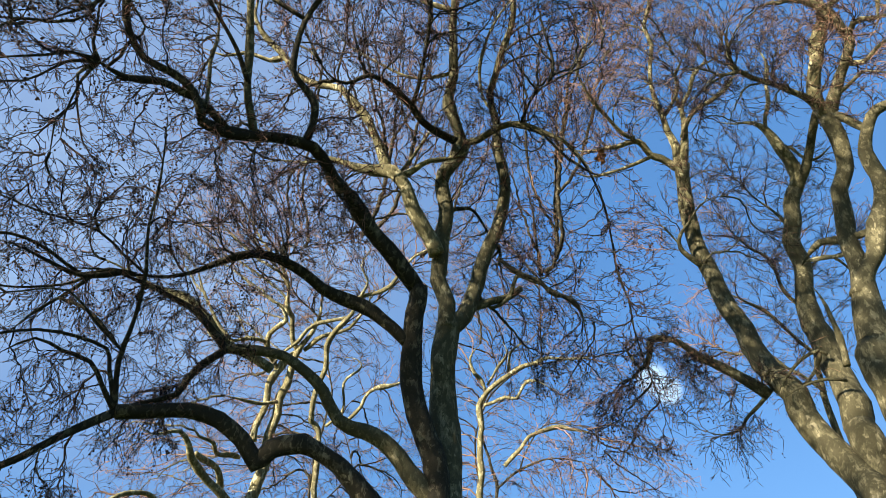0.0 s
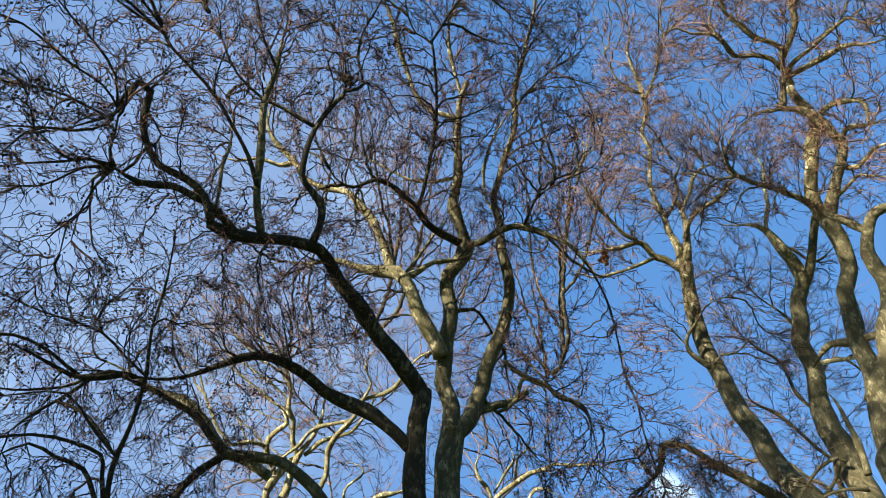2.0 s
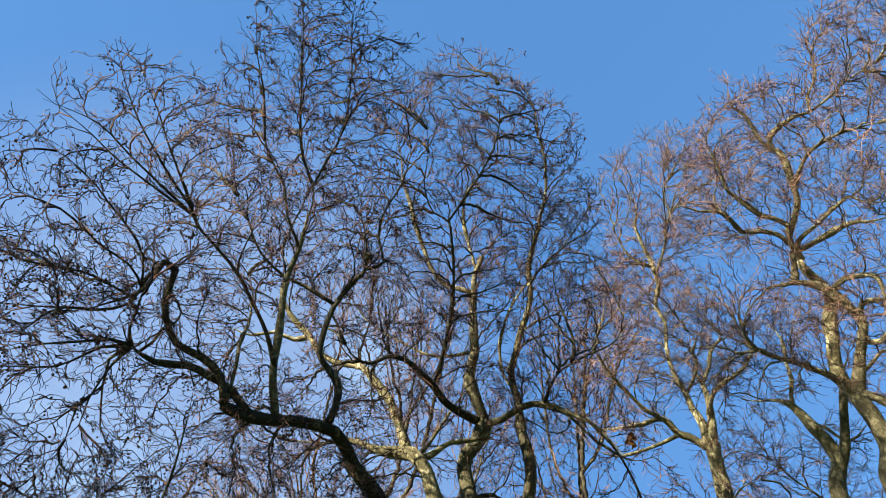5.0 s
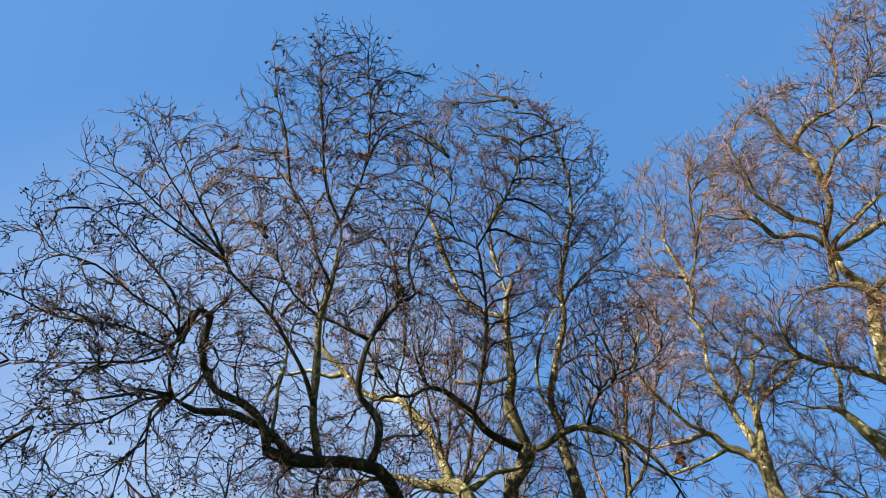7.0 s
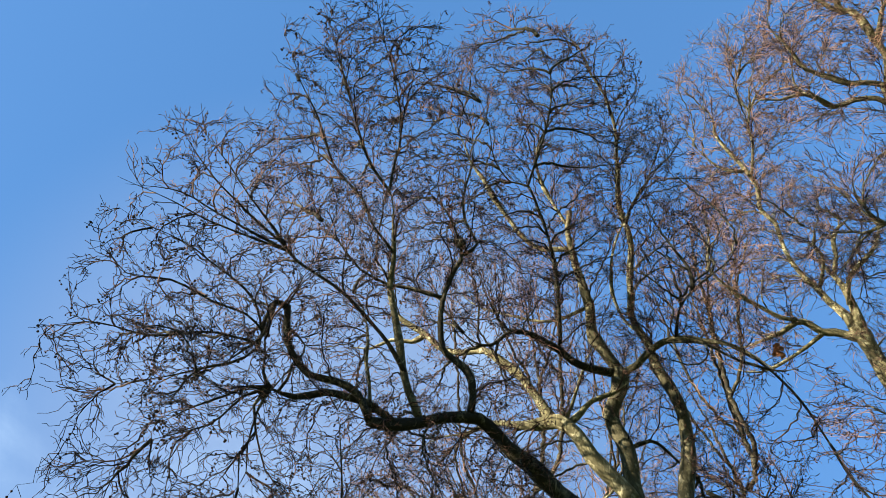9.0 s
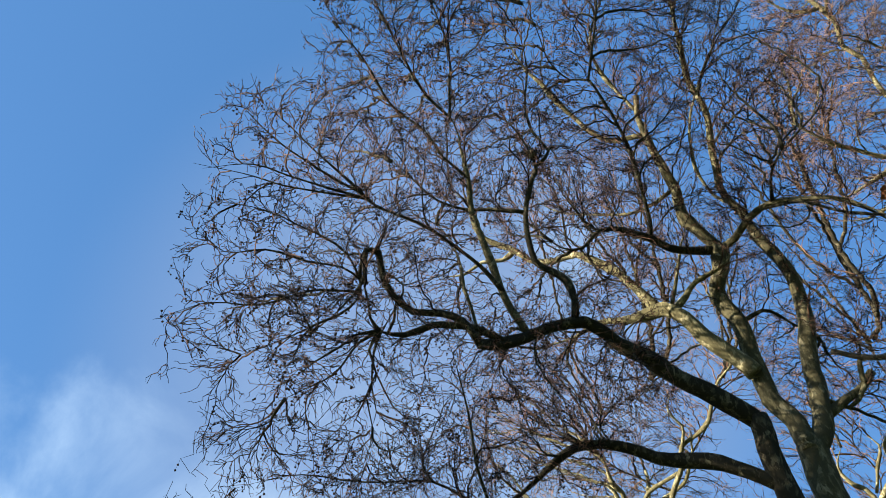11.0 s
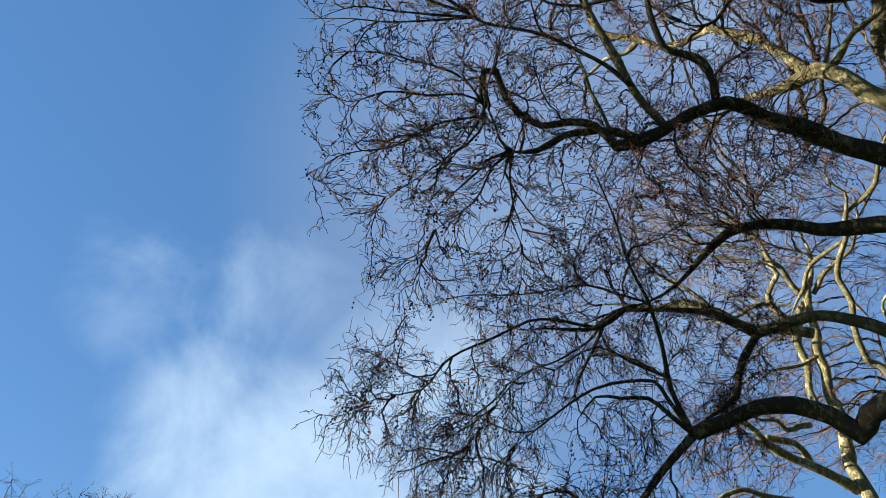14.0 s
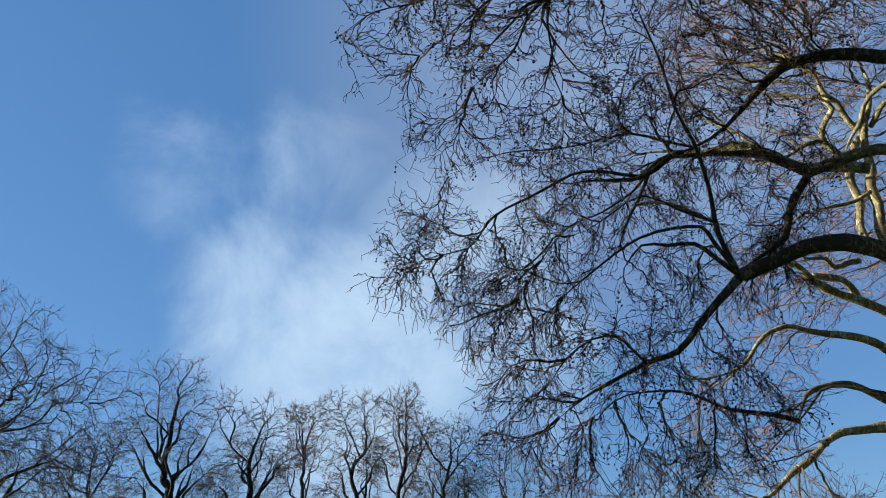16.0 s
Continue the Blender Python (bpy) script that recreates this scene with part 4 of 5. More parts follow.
def withered_leaves(tree, spot):
    """A few curled brown leaves that stayed on a twig."""
    r = np.random.default_rng(5)
    for k in range(6):
        bm = bmesh.new()
        bmesh.ops.create_grid(bm, x_segments=5, y_segments=5, size=0.055)
        for v in bm.verts:
            a = math.atan2(v.co.y, v.co.x)
            v.co *= 0.75 + 0.3 * abs(math.cos(2.5 * a))
            v.co.z = 0.9 * v.co.x ** 2 / 0.05 + 0.02 * math.sin(40 * v.co.y + k)
        bmesh.ops.solidify(bm, geom=bm.faces[:], thickness=0.002)
        me = bpy.data.meshes.new("leaf")
        bm.to_mesh(me)
        bm.free()
        me.materials.append(LEAF)
        ob = part("leaf", me, tree.empty, "curled reddish-brown withered leaf" if k == 0 else "")
        ob.location = Vector(np.array(spot) + r.normal(0, 0.045, 3) - tree.foot)
        ob.rotation_euler = r.uniform(0, 6.28, 3)


withered_leaves(plane, (2.75, 7.79, 10.49))


def knot(tree, spot, radius, shoots):
    """An old pruning knot: a lumpy burr with a tuft of short crooked shoots."""
    r = np.random.default_rng(9)
    bm = bmesh.new()
    bmesh.ops.create_icosphere(bm, subdivisions=3, radius=radius)
    for v in bm.verts:
        v.co *= 1.0 + 0.45 * noise.noise(v.co * 16) + 0.2 * noise.noise(v.co * 37)
        v.co.z *= 1.25
    me = bpy.data.meshes.new("burr")
    bm.to_mesh(me)
    bm.free()
    me.materials.append(tree.bark)
    for poly in me.polygons:
        poly.use_smooth = True
    burr = part("burr", me, tree.empty, "dark lumpy burr where the limb was once cut")
    burr.location = Vector(np.array(spot) - tree.foot)
    way = normed(r.normal(0, 1, (shoots, 3)))
    start = way * radius * 0.6
    goal = way * r.uniform(0.16, 0.42, (shoots, 1)) + np.array([0, 0, 0.06])
    v, q = twig_mesh(lines(start, way, goal, normed(way + r.normal(0, 0.9, way.shape)), 6, 0.4, r), np.full(shoots, 0.011), np.full(shoots, 0.005))
    tuft = part("tuft", fast_mesh("tuft", v, q, tree.twig), burr, "short crooked shoots")
    tuft["kind"] = "stuff"


knot(plane, (-1.62, 5.0, 11.65), 0.085, 34)

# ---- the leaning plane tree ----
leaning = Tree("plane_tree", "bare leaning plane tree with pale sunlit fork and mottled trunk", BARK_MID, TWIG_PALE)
leaning.girth = 0.84
limb(leaning, "trunk", (6.99, 8.34, -0.17, 0.542), (6.98, 9.43, 2.55, 0.357), (6.97, 10.52, 5.37, 0.319), (6.97, 10.98, 6.01, 0.312), (6.95, 11.45, 6.92, 0.303), (6.84, 11.92, 8.17, 0.288), (6.67, 12.20, 9.11, 0.275), (6.49, 12.37, 10.38, 0.258), (6.28, 12.42, 11.46, 0.242), (6.11, 12.33, 12.61, 0.225), (6.09, 12.14, 13.44, 0.211))
limb(leaning, "limb", (6.09, 12.14, 13.44, 0.211), (6.10, 12.02, 13.96, 0.204), (6.16, 11.80, 14.74, 0.192), bark=BARK_PALE)
limb(leaning, "limb", (6.09, 11.85, 14.71, 0.191), (6.06, 11.69, 14.97, 0.147), (5.98, 11.53, 15.24, 0.119), (5.89, 11.38, 15.52, 0.097), (5.74, 11.18, 15.87, 0.082), (5.58, 10.98, 16.22, 0.068), (5.48, 10.71, 16.60, 0.061), (5.43, 10.36, 17.02, 0.061), (5.39, 10.01, 17.42, 0.068), (5.32, 9.64, 17.82, 0.069), (5.42, 9.31, 18.12, 0.068), (5.36, 9.09, 18.34, 0.068), bark=BARK_PALE)
limb(leaning, "limb", (5.42, 9.22, 18.24, 0.078), (5.33, 8.98, 18.53, 0.071), (5.21, 8.70, 18.85, 0.056), (5.02, 8.36, 19.24, 0.048), (4.94, 8.06, 19.54, 0.040), (5.02, 7.73, 19.79, 0.032), (4.88, 7.42, 20.09, 0.024), bark=BARK_PALE)
limb(leaning, "limb", (5.33, 9.04, 18.37, 0.055), (5.54, 8.68, 18.70, 0.047), (5.68, 8.31, 19.03, 0.040), (5.68, 8.04, 19.31, 0.040), (5.86, 7.71, 19.56, 0.032), (5.80, 7.35, 19.93, 0.024), (5.96, 6.82, 20.33, 0.016), bark=BARK_PALE)
limb(leaning, "limb", (5.22, 8.81, 18.42, 0.045), (4.99, 8.79, 18.54, 0.038), (4.67, 8.64, 18.78, 0.030), (4.45, 8.39, 19.02, 0.030), (4.31, 8.17, 19.22, 0.023))
limb(leaning, "limb", (5.81, 11.28, 15.99, 0.068), (5.98, 10.89, 16.10, 0.052), (6.06, 10.46, 16.25, 0.044), (5.96, 10.20, 16.39, 0.044), (6.02, 9.91, 16.47, 0.029), (5.82, 9.73, 16.59, 0.022))
limb(leaning, "limb", (6.12, 11.79, 14.75, 0.176), (6.23, 11.52, 15.12, 0.125), (6.24, 11.32, 15.44, 0.104), (6.19, 11.07, 15.85, 0.075), (6.09, 10.87, 16.20, 0.052), (6.06, 10.65, 16.52, 0.038), (6.15, 10.48, 16.71, 0.030), bark=BARK_PALE)
limb(leaning, "limb", (6.17, 11.34, 15.25, 0.081), (6.26, 11.00, 15.52, 0.073), (6.45, 10.74, 15.68, 0.073), (6.75, 10.50, 15.75, 0.065), (7.06, 10.24, 15.83, 0.058), (7.25, 9.98, 15.96, 0.050), (7.25, 9.79, 16.10, 0.043), (7.09, 9.57, 16.36, 0.029), (6.91, 9.33, 16.63, 0.022), bark=BARK_PALE)
limb(leaning, "limb", (6.28, 11.23, 15.98, 0.053), (6.29, 11.01, 16.19, 0.053), (6.48, 10.70, 16.42, 0.053), (6.52, 10.41, 16.67, 0.052), (6.72, 10.14, 16.83, 0.045), (7.01, 9.99, 16.86, 0.037), (7.17, 9.70, 17.04, 0.022), bark=BARK_PALE)
limb(leaning, "limb", (6.10, 11.88, 14.68, 0.147), (5.89, 11.82, 14.74, 0.110), (5.59, 11.70, 14.85, 0.103), (5.30, 11.66, 14.89, 0.095), (5.09, 11.42, 15.05, 0.095), (4.83, 11.27, 15.15, 0.080), (4.47, 11.33, 15.10, 0.066), (3.99, 11.44, 14.96, 0.058), (3.59, 11.49, 14.88, 0.044), (3.07, 11.40, 14.90, 0.029), bark=BARK_PALE)
limb(leaning, "limb", (5.31, 11.62, 14.82, 0.059), (4.73, 11.83, 14.65, 0.051), (4.15, 11.93, 14.57, 0.044), (3.68, 11.98, 14.51, 0.037), (3.24, 11.86, 14.59, 0.022), bark=BARK_PALE)
limb(leaning, "limb", (4.89, 11.28, 15.14, 0.066), (4.58, 11.16, 15.22, 0.058), (4.22, 10.87, 15.38, 0.058), (3.93, 10.60, 15.52, 0.058), (3.67, 10.34, 15.65, 0.057), (3.43, 10.05, 15.78, 0.036), (3.19, 9.71, 15.91, 0.021), bark=BARK_PALE)
limb(leaning, "limb", (6.18, 12.38, 11.80, 0.093), (5.89, 12.27, 11.98, 0.073), (5.68, 12.19, 12.11, 0.067), (5.57, 12.08, 12.24, 0.053), (5.59, 11.89, 12.37, 0.047), (5.73, 11.62, 12.49, 0.033), (5.93, 11.20, 12.68, 0.026), (6.19, 10.96, 12.67, 0.019), (6.48, 10.73, 12.62, 0.013))
limb(leaning, "limb", (6.53, 12.11, 8.27, 0.144), (6.10, 12.08, 8.62, 0.129), (5.72, 12.08, 8.86, 0.114), (5.33, 12.07, 9.08, 0.104), (5.08, 11.99, 9.32, 0.081), (4.83, 11.95, 9.50, 0.076), (4.61, 11.97, 9.57, 0.094), (4.41, 12.03, 9.56, 0.088), (4.35, 12.16, 9.37, 0.070), (4.27, 12.30, 9.15, 0.070), (4.14, 12.37, 9.07, 0.053), (4.02, 12.27, 9.27, 0.053), (3.90, 12.15, 9.47, 0.047), (3.99, 12.05, 9.57, 0.041))
limb(leaning, "limb", (6.48, 12.13, 8.28, 0.050), (6.24, 12.29, 8.06, 0.050), (6.04, 12.41, 7.89, 0.044), (5.87, 12.51, 7.71, 0.038), (5.63, 12.58, 7.65, 0.027), (5.33, 12.60, 7.72, 0.017), bark=BARK_PALE)
LEANING_LOBES = [(5.7, 10.1, 17.3, 1.8), (4.0, 11.1, 15.5, 1.4), (6.5, 11.5, 13.6, 0.9), (4.6, 12.0, 9.0, 0.9), (5.6, 12.3, 7.9, 0.8), (5.5, 8.6, 19.4, 1.4), (4.7, 9.4, 17.1, 1.5), (5.0, 7.4, 19.6, 1.3), (6.2, 6.8, 19.9, 1.4), (5.1, 12.2, 13.0, 0.8), (7.3, 11.9, 12.0, 0.8), (7.5, 11.8, 8.9, 0.6), (6.5, 10.3, 15.8, 0.8)]
grow(leaning, LEANING_LOBES, 4200, 6000, 13.0, 700, 22, fine=0.0068, reach=0.5, size=1.3, cell=0.24, twist=0.32, boughs=60)

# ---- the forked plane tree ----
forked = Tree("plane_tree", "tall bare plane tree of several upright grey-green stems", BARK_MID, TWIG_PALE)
forked.girth = 0.88
limb(forked, "trunk", (7.10, 10.10, -0.17, 0.46), (7.08, 10.20, 3.0, 0.33), (7.32, 10.98, 6.54, 0.299), (7.47, 11.17, 7.17, 0.295), (7.58, 11.32, 7.79, 0.288), (7.65, 11.46, 8.46, 0.269), (7.70, 11.57, 9.15, 0.270), (7.75, 11.62, 9.87, 0.257), (7.82, 11.61, 10.59, 0.212), (7.92, 11.53, 11.31, 0.212), (7.99, 11.41, 12.05, 0.212), (8.09, 11.25, 12.70, 0.204), (8.26, 11.10, 13.11, 0.199))
limb(forked, "limb", (8.26, 11.12, 13.08, 0.173), (8.31, 10.91, 13.36, 0.160), (8.21, 10.75, 13.70, 0.155), (7.98, 10.61, 14.12, 0.136), (7.75, 10.49, 14.51, 0.096), (7.54, 10.47, 14.73, 0.063), (7.20, 10.64, 14.92, 0.042), (6.84, 10.74, 15.15, 0.029), bark=BARK_PALE)
limb(forked, "limb", (7.81, 10.53, 14.50, 0.062), (7.79, 10.33, 14.80, 0.055), (7.87, 10.09, 15.05, 0.055), (7.86, 9.83, 15.40, 0.049), (7.84, 9.57, 15.73, 0.042), (7.71, 9.37, 16.06, 0.028), (7.47, 9.21, 16.44, 0.021), bark=BARK_PALE)
limb(forked, "limb", (8.28, 11.14, 13.05, 0.146), (8.41, 10.85, 13.33, 0.126), (8.51, 10.52, 13.66, 0.113), (8.60, 10.19, 13.99, 0.093), (8.65, 9.86, 14.31, 0.080), (8.72, 9.54, 14.61, 0.066), (8.85, 9.25, 14.81, 0.046))
limb(forked, "limb", (8.05, 10.65, 14.11, 0.054), (8.24, 10.56, 13.97, 0.047), (8.47, 10.61, 13.63, 0.040), (8.69, 10.41, 13.54, 0.033), (8.83, 10.16, 13.55, 0.019))
limb(forked, "limb", (7.50, 10.89, 8.23, 0.077), (7.63, 10.94, 8.85, 0.060), (7.67, 11.00, 9.40, 0.054), (7.68, 11.05, 9.85, 0.043), (7.65, 11.10, 10.20, 0.026))
limb(forked, "limb", (7.38, 11.14, 8.62, 0.044), (7.22, 11.14, 8.69, 0.036), (6.93, 11.28, 8.58, 0.032), (6.58, 11.52, 8.26, 0.024), (6.47, 11.62, 8.06, 0.016))
limb(forked, "limb", (7.27, 11.17, 8.69, 0.036), (7.23, 11.36, 8.51, 0.036), (7.09, 11.63, 8.33, 0.037), (6.85, 11.88, 8.27, 0.033), (6.64, 12.06, 8.25, 0.021))
limb(forked, "limb", (7.33, 10.82, 7.87, 0.038), (7.01, 10.88, 7.92, 0.034), (6.74, 10.96, 7.90, 0.031), (6.49, 11.07, 7.81, 0.019), (6.28, 11.17, 7.70, 0.015))
limb(forked, "trunk", (7.20, 9.75, -0.17, 0.50), (7.28, 9.85, 3.6, 0.40), (7.49, 9.98, 7.47, 0.345), (7.58, 10.03, 7.99, 0.347), (7.67, 10.05, 8.70, 0.313), (7.89, 10.01, 9.76, 0.214), (8.00, 9.95, 10.42, 0.199), (8.12, 9.84, 11.08, 0.193), (8.23, 9.69, 11.74, 0.181), (8.36, 9.50, 12.37, 0.179), (8.40, 9.35, 12.94, 0.195), (8.35, 9.26, 13.44, 0.186))
limb(forked, "limb", (8.37, 9.29, 13.40, 0.186), (8.23, 9.14, 13.80, 0.176), (8.16, 8.94, 14.16, 0.164), (8.19, 8.66, 14.52, 0.159), (8.25, 8.32, 14.90, 0.165), (8.34, 7.98, 15.25, 0.134), (8.25, 7.75, 15.59, 0.115), (8.09, 7.61, 15.89, 0.103), (7.96, 7.45, 16.17, 0.084), bark=BARK_PALE)
limb(forked, "limb", (8.01, 7.46, 16.21, 0.094), (7.90, 7.20, 16.35, 0.081), (7.98, 6.92, 16.40, 0.067), (8.18, 6.59, 16.37, 0.053), (8.34, 6.32, 16.35, 0.046), (8.57, 5.97, 16.28, 0.045), (8.76, 5.81, 16.18, 0.045), (9.00, 5.84, 15.95, 0.038), (9.32, 5.66, 15.73, 0.025), bark=BARK_PALE)
limb(forked, "limb", (7.94, 7.28, 16.34, 0.074), (8.33, 6.79, 16.13, 0.072), (8.54, 6.55, 15.99, 0.065), (8.72, 6.35, 15.86, 0.057), (8.95, 6.20, 15.65, 0.050), (9.21, 5.94, 15.42, 0.037), bark=BARK_PALE)
limb(forked, "limb", (8.27, 9.23, 13.66, 0.106), (7.98, 9.08, 13.86, 0.088), (7.69, 9.01, 13.99, 0.069), (7.40, 8.94, 14.13, 0.063), (7.10, 8.90, 14.24, 0.057), (6.80, 8.83, 14.36, 0.057), (6.53, 8.75, 14.48, 0.057), (6.23, 8.83, 14.48, 0.051), (5.92, 8.81, 14.56, 0.045), (5.80, 8.57, 14.70, 0.026))
limb(forked, "limb", (6.49, 8.70, 14.41, 0.044), (6.36, 8.63, 14.57, 0.038), (6.30, 8.42, 14.81, 0.038), (6.22, 8.25, 15.01, 0.032), (6.29, 8.01, 15.20, 0.019))
limb(forked, "limb", (8.37, 9.27, 13.42, 0.149), (8.44, 8.94, 13.71, 0.130), (8.52, 8.58, 14.01, 0.117), (8.61, 8.24, 14.28, 0.117), (8.63, 8.00, 14.48, 0.117), (8.51, 7.85, 14.71, 0.123), (8.35, 7.76, 14.92, 0.136), (8.12, 7.64, 15.20, 0.125), (7.88, 7.62, 15.41, 0.088), (7.64, 7.68, 15.57, 0.089), (7.46, 7.82, 15.64, 0.077), (7.26, 7.89, 15.75, 0.052), (7.04, 8.03, 15.83, 0.033))
limb(forked, "limb", (7.65, 7.71, 15.57, 0.077), (7.67, 7.43, 15.81, 0.070), (7.66, 7.05, 16.13, 0.070), (7.62, 6.62, 16.49, 0.070))
limb(forked, "limb", (7.68, 6.96, 16.39, 0.080), (7.80, 6.49, 16.64, 0.080), (7.85, 6.17, 16.81, 0.080), (7.79, 5.86, 17.03, 0.080), (7.73, 5.54, 17.24, 0.081), (7.53, 5.27, 17.51, 0.074), (7.38, 5.18, 17.65, 0.068), (7.42, 4.92, 17.76, 0.061), (7.62, 4.60, 17.82, 0.054), (7.86, 4.39, 17.82, 0.054), (8.18, 4.30, 17.75, 0.047), (8.44, 4.03, 17.75, 0.046), (8.69, 3.72, 17.76, 0.046), (9.01, 3.44, 17.73, 0.039), (9.37, 3.12, 17.68, 0.032), bark=BARK_PALE)
limb(forked, "limb", (7.46, 5.24, 17.68, 0.055), (7.25, 5.05, 17.94, 0.055), (7.06, 4.74, 18.22, 0.048), (6.91, 4.56, 18.40, 0.035), (6.72, 4.42, 18.60, 0.028), (6.59, 4.04, 18.85, 0.021))
limb(forked, "limb", (8.17, 4.29, 17.73, 0.033), (8.14, 3.96, 18.00, 0.033), (8.33, 3.55, 18.21, 0.027), (8.30, 3.09, 18.54, 0.027), (8.15, 2.70, 18.88, 0.020))
limb(forked, "limb", (7.68, 7.08, 16.33, 0.074), (7.47, 6.89, 16.44, 0.067), (7.07, 6.82, 16.54, 0.061), (6.64, 6.85, 16.60, 0.061), (6.42, 6.63, 16.71, 0.054), (6.15, 6.49, 16.79, 0.047), (5.61, 6.47, 16.86, 0.041), (5.23, 6.34, 16.94, 0.034), (4.86, 6.55, 16.85, 0.020))
limb(forked, "limb", (7.65, 6.67, 16.54, 0.060), (7.40, 6.58, 16.68, 0.060), (7.11, 6.53, 16.81, 0.054), (6.76, 6.29, 17.02, 0.054), (6.44, 6.08, 17.20, 0.048), (6.22, 5.71, 17.38, 0.048), (6.01, 5.41, 17.53, 0.041), (5.84, 5.04, 17.68, 0.027), (5.87, 4.71, 17.74, 0.020))
limb(forked, "limb", (6.17, 6.51, 16.84, 0.034), (6.04, 6.28, 17.05, 0.027), (6.09, 5.94, 17.22, 0.020))
limb(forked, "limb", (7.82, 5.89, 17.02, 0.054), (7.95, 5.19, 17.04, 0.046), (8.14, 4.80, 16.95, 0.045), (8.41, 4.49, 16.77, 0.038), (8.80, 4.25, 16.45, 0.031), (9.09, 4.08, 16.18, 0.024))
limb(forked, "limb", (8.71, 8.08, 14.58, 0.068), (8.66, 7.68, 14.61, 0.055), (8.82, 7.45, 14.41, 0.048), (9.01, 7.13, 14.12, 0.035))
limb(forked, "limb", (8.66, 8.42, 14.26, 0.062), (8.84, 8.20, 13.97, 0.054), (8.90, 7.89, 13.88, 0.059), (8.93, 7.62, 13.80, 0.052), (9.00, 7.42, 13.69, 0.046), bark=BARK_PALE)
limb(forked, "limb", (8.48, 8.91, 13.76, 0.062), (8.59, 8.61, 13.69, 0.049), (8.67, 8.30, 13.65, 0.042), (8.76, 8.15, 13.56, 0.041), (8.99, 7.94, 13.21, 0.029), bark=BARK_PALE)
limb(forked, "limb", (8.34, 7.62, 15.22, 0.087), (8.46, 7.31, 15.14, 0.074), (8.66, 7.12, 14.94, 0.060), (8.83, 7.05, 14.71, 0.053), (8.90, 7.14, 14.50, 0.047), (8.88, 7.35, 14.22, 0.029), (8.80, 7.51, 14.05, 0.018))
limb(forked, "limb", (8.38, 9.21, 13.46, 0.111), (8.54, 9.09, 13.23, 0.091), (8.66, 9.04, 13.00, 0.084), (8.79, 8.98, 12.75, 0.089))
limb(forked, "trunk", (7.73, 10.06, 9.20, 0.208), (8.06, 9.87, 9.76, 0.180), (8.32, 9.65, 10.37, 0.195), (8.51, 9.46, 10.84, 0.198), (8.63, 9.30, 11.26, 0.178), (8.61, 9.21, 11.74, 0.159), (8.62, 9.06, 12.26, 0.139), (8.72, 8.86, 12.67, 0.123), (8.89, 8.69, 12.90, 0.129), (9.23, 8.56, 13.02, 0.117))
limb(forked, "limb", (8.16, 9.62, 10.42, 0.081), (7.99, 9.98, 10.56, 0.078), (7.85, 10.19, 10.70, 0.079), (7.71, 10.42, 10.81, 0.075), (7.63, 10.67, 10.82, 0.058), (7.58, 11.02, 10.73, 0.036))
limb(forked, "limb", (7.87, 10.05, 10.21, 0.044), (7.77, 10.41, 10.43, 0.045), (7.66, 10.75, 10.66, 0.041), (7.59, 10.99, 10.76, 0.024), bark=BARK_PALE)
FORKED_LOBES = [(7.0, 5.1, 17.4, 1.6), (8.4, 5.0, 16.1, 1.8), (6.4, 6.3, 16.6, 1.3), (6.4, 8.4, 13.8, 1.2), (8.5, 7.9, 14.0, 1.5), (8.9, 10.9, 14.0, 0.8), (7.4, 8.0, 14.7, 1.4), (5.9, 9.5, 14.4, 1.1), (9.3, 3.3, 17.6, 1.7), (5.8, 8.6, 15.1, 0.8), (8.9, 6.8, 14.5, 1.1)]
grow(forked, FORKED_LOBES, 4200, 7000, 12.5, 900, 23, fine=0.0068, reach=0.5, size=1.25, cell=0.24, twist=0.32, boughs=60)

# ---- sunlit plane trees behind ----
# cream bark lightened further: full sun is put into its colour
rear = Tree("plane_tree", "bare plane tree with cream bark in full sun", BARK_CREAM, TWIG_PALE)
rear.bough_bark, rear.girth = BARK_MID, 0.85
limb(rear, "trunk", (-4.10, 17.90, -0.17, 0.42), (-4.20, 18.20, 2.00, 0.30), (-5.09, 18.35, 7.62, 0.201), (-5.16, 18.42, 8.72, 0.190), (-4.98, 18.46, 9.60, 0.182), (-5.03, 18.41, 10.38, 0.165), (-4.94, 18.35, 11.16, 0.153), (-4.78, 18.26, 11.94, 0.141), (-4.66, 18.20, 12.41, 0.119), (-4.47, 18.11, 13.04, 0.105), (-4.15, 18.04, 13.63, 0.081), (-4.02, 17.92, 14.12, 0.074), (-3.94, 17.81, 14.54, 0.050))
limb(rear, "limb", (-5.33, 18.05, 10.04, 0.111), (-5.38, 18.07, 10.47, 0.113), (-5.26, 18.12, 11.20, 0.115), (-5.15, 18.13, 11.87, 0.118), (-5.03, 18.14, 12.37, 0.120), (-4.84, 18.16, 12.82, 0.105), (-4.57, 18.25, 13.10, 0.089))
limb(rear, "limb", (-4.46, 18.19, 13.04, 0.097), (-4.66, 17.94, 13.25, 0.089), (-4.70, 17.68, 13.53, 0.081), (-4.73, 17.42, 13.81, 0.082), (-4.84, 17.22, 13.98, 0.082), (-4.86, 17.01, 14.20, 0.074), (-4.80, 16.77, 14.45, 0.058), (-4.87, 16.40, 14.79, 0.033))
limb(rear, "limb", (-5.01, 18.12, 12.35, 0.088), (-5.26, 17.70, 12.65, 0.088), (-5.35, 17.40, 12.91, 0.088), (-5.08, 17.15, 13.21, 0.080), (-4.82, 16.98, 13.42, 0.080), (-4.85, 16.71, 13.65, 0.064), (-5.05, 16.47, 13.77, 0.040))
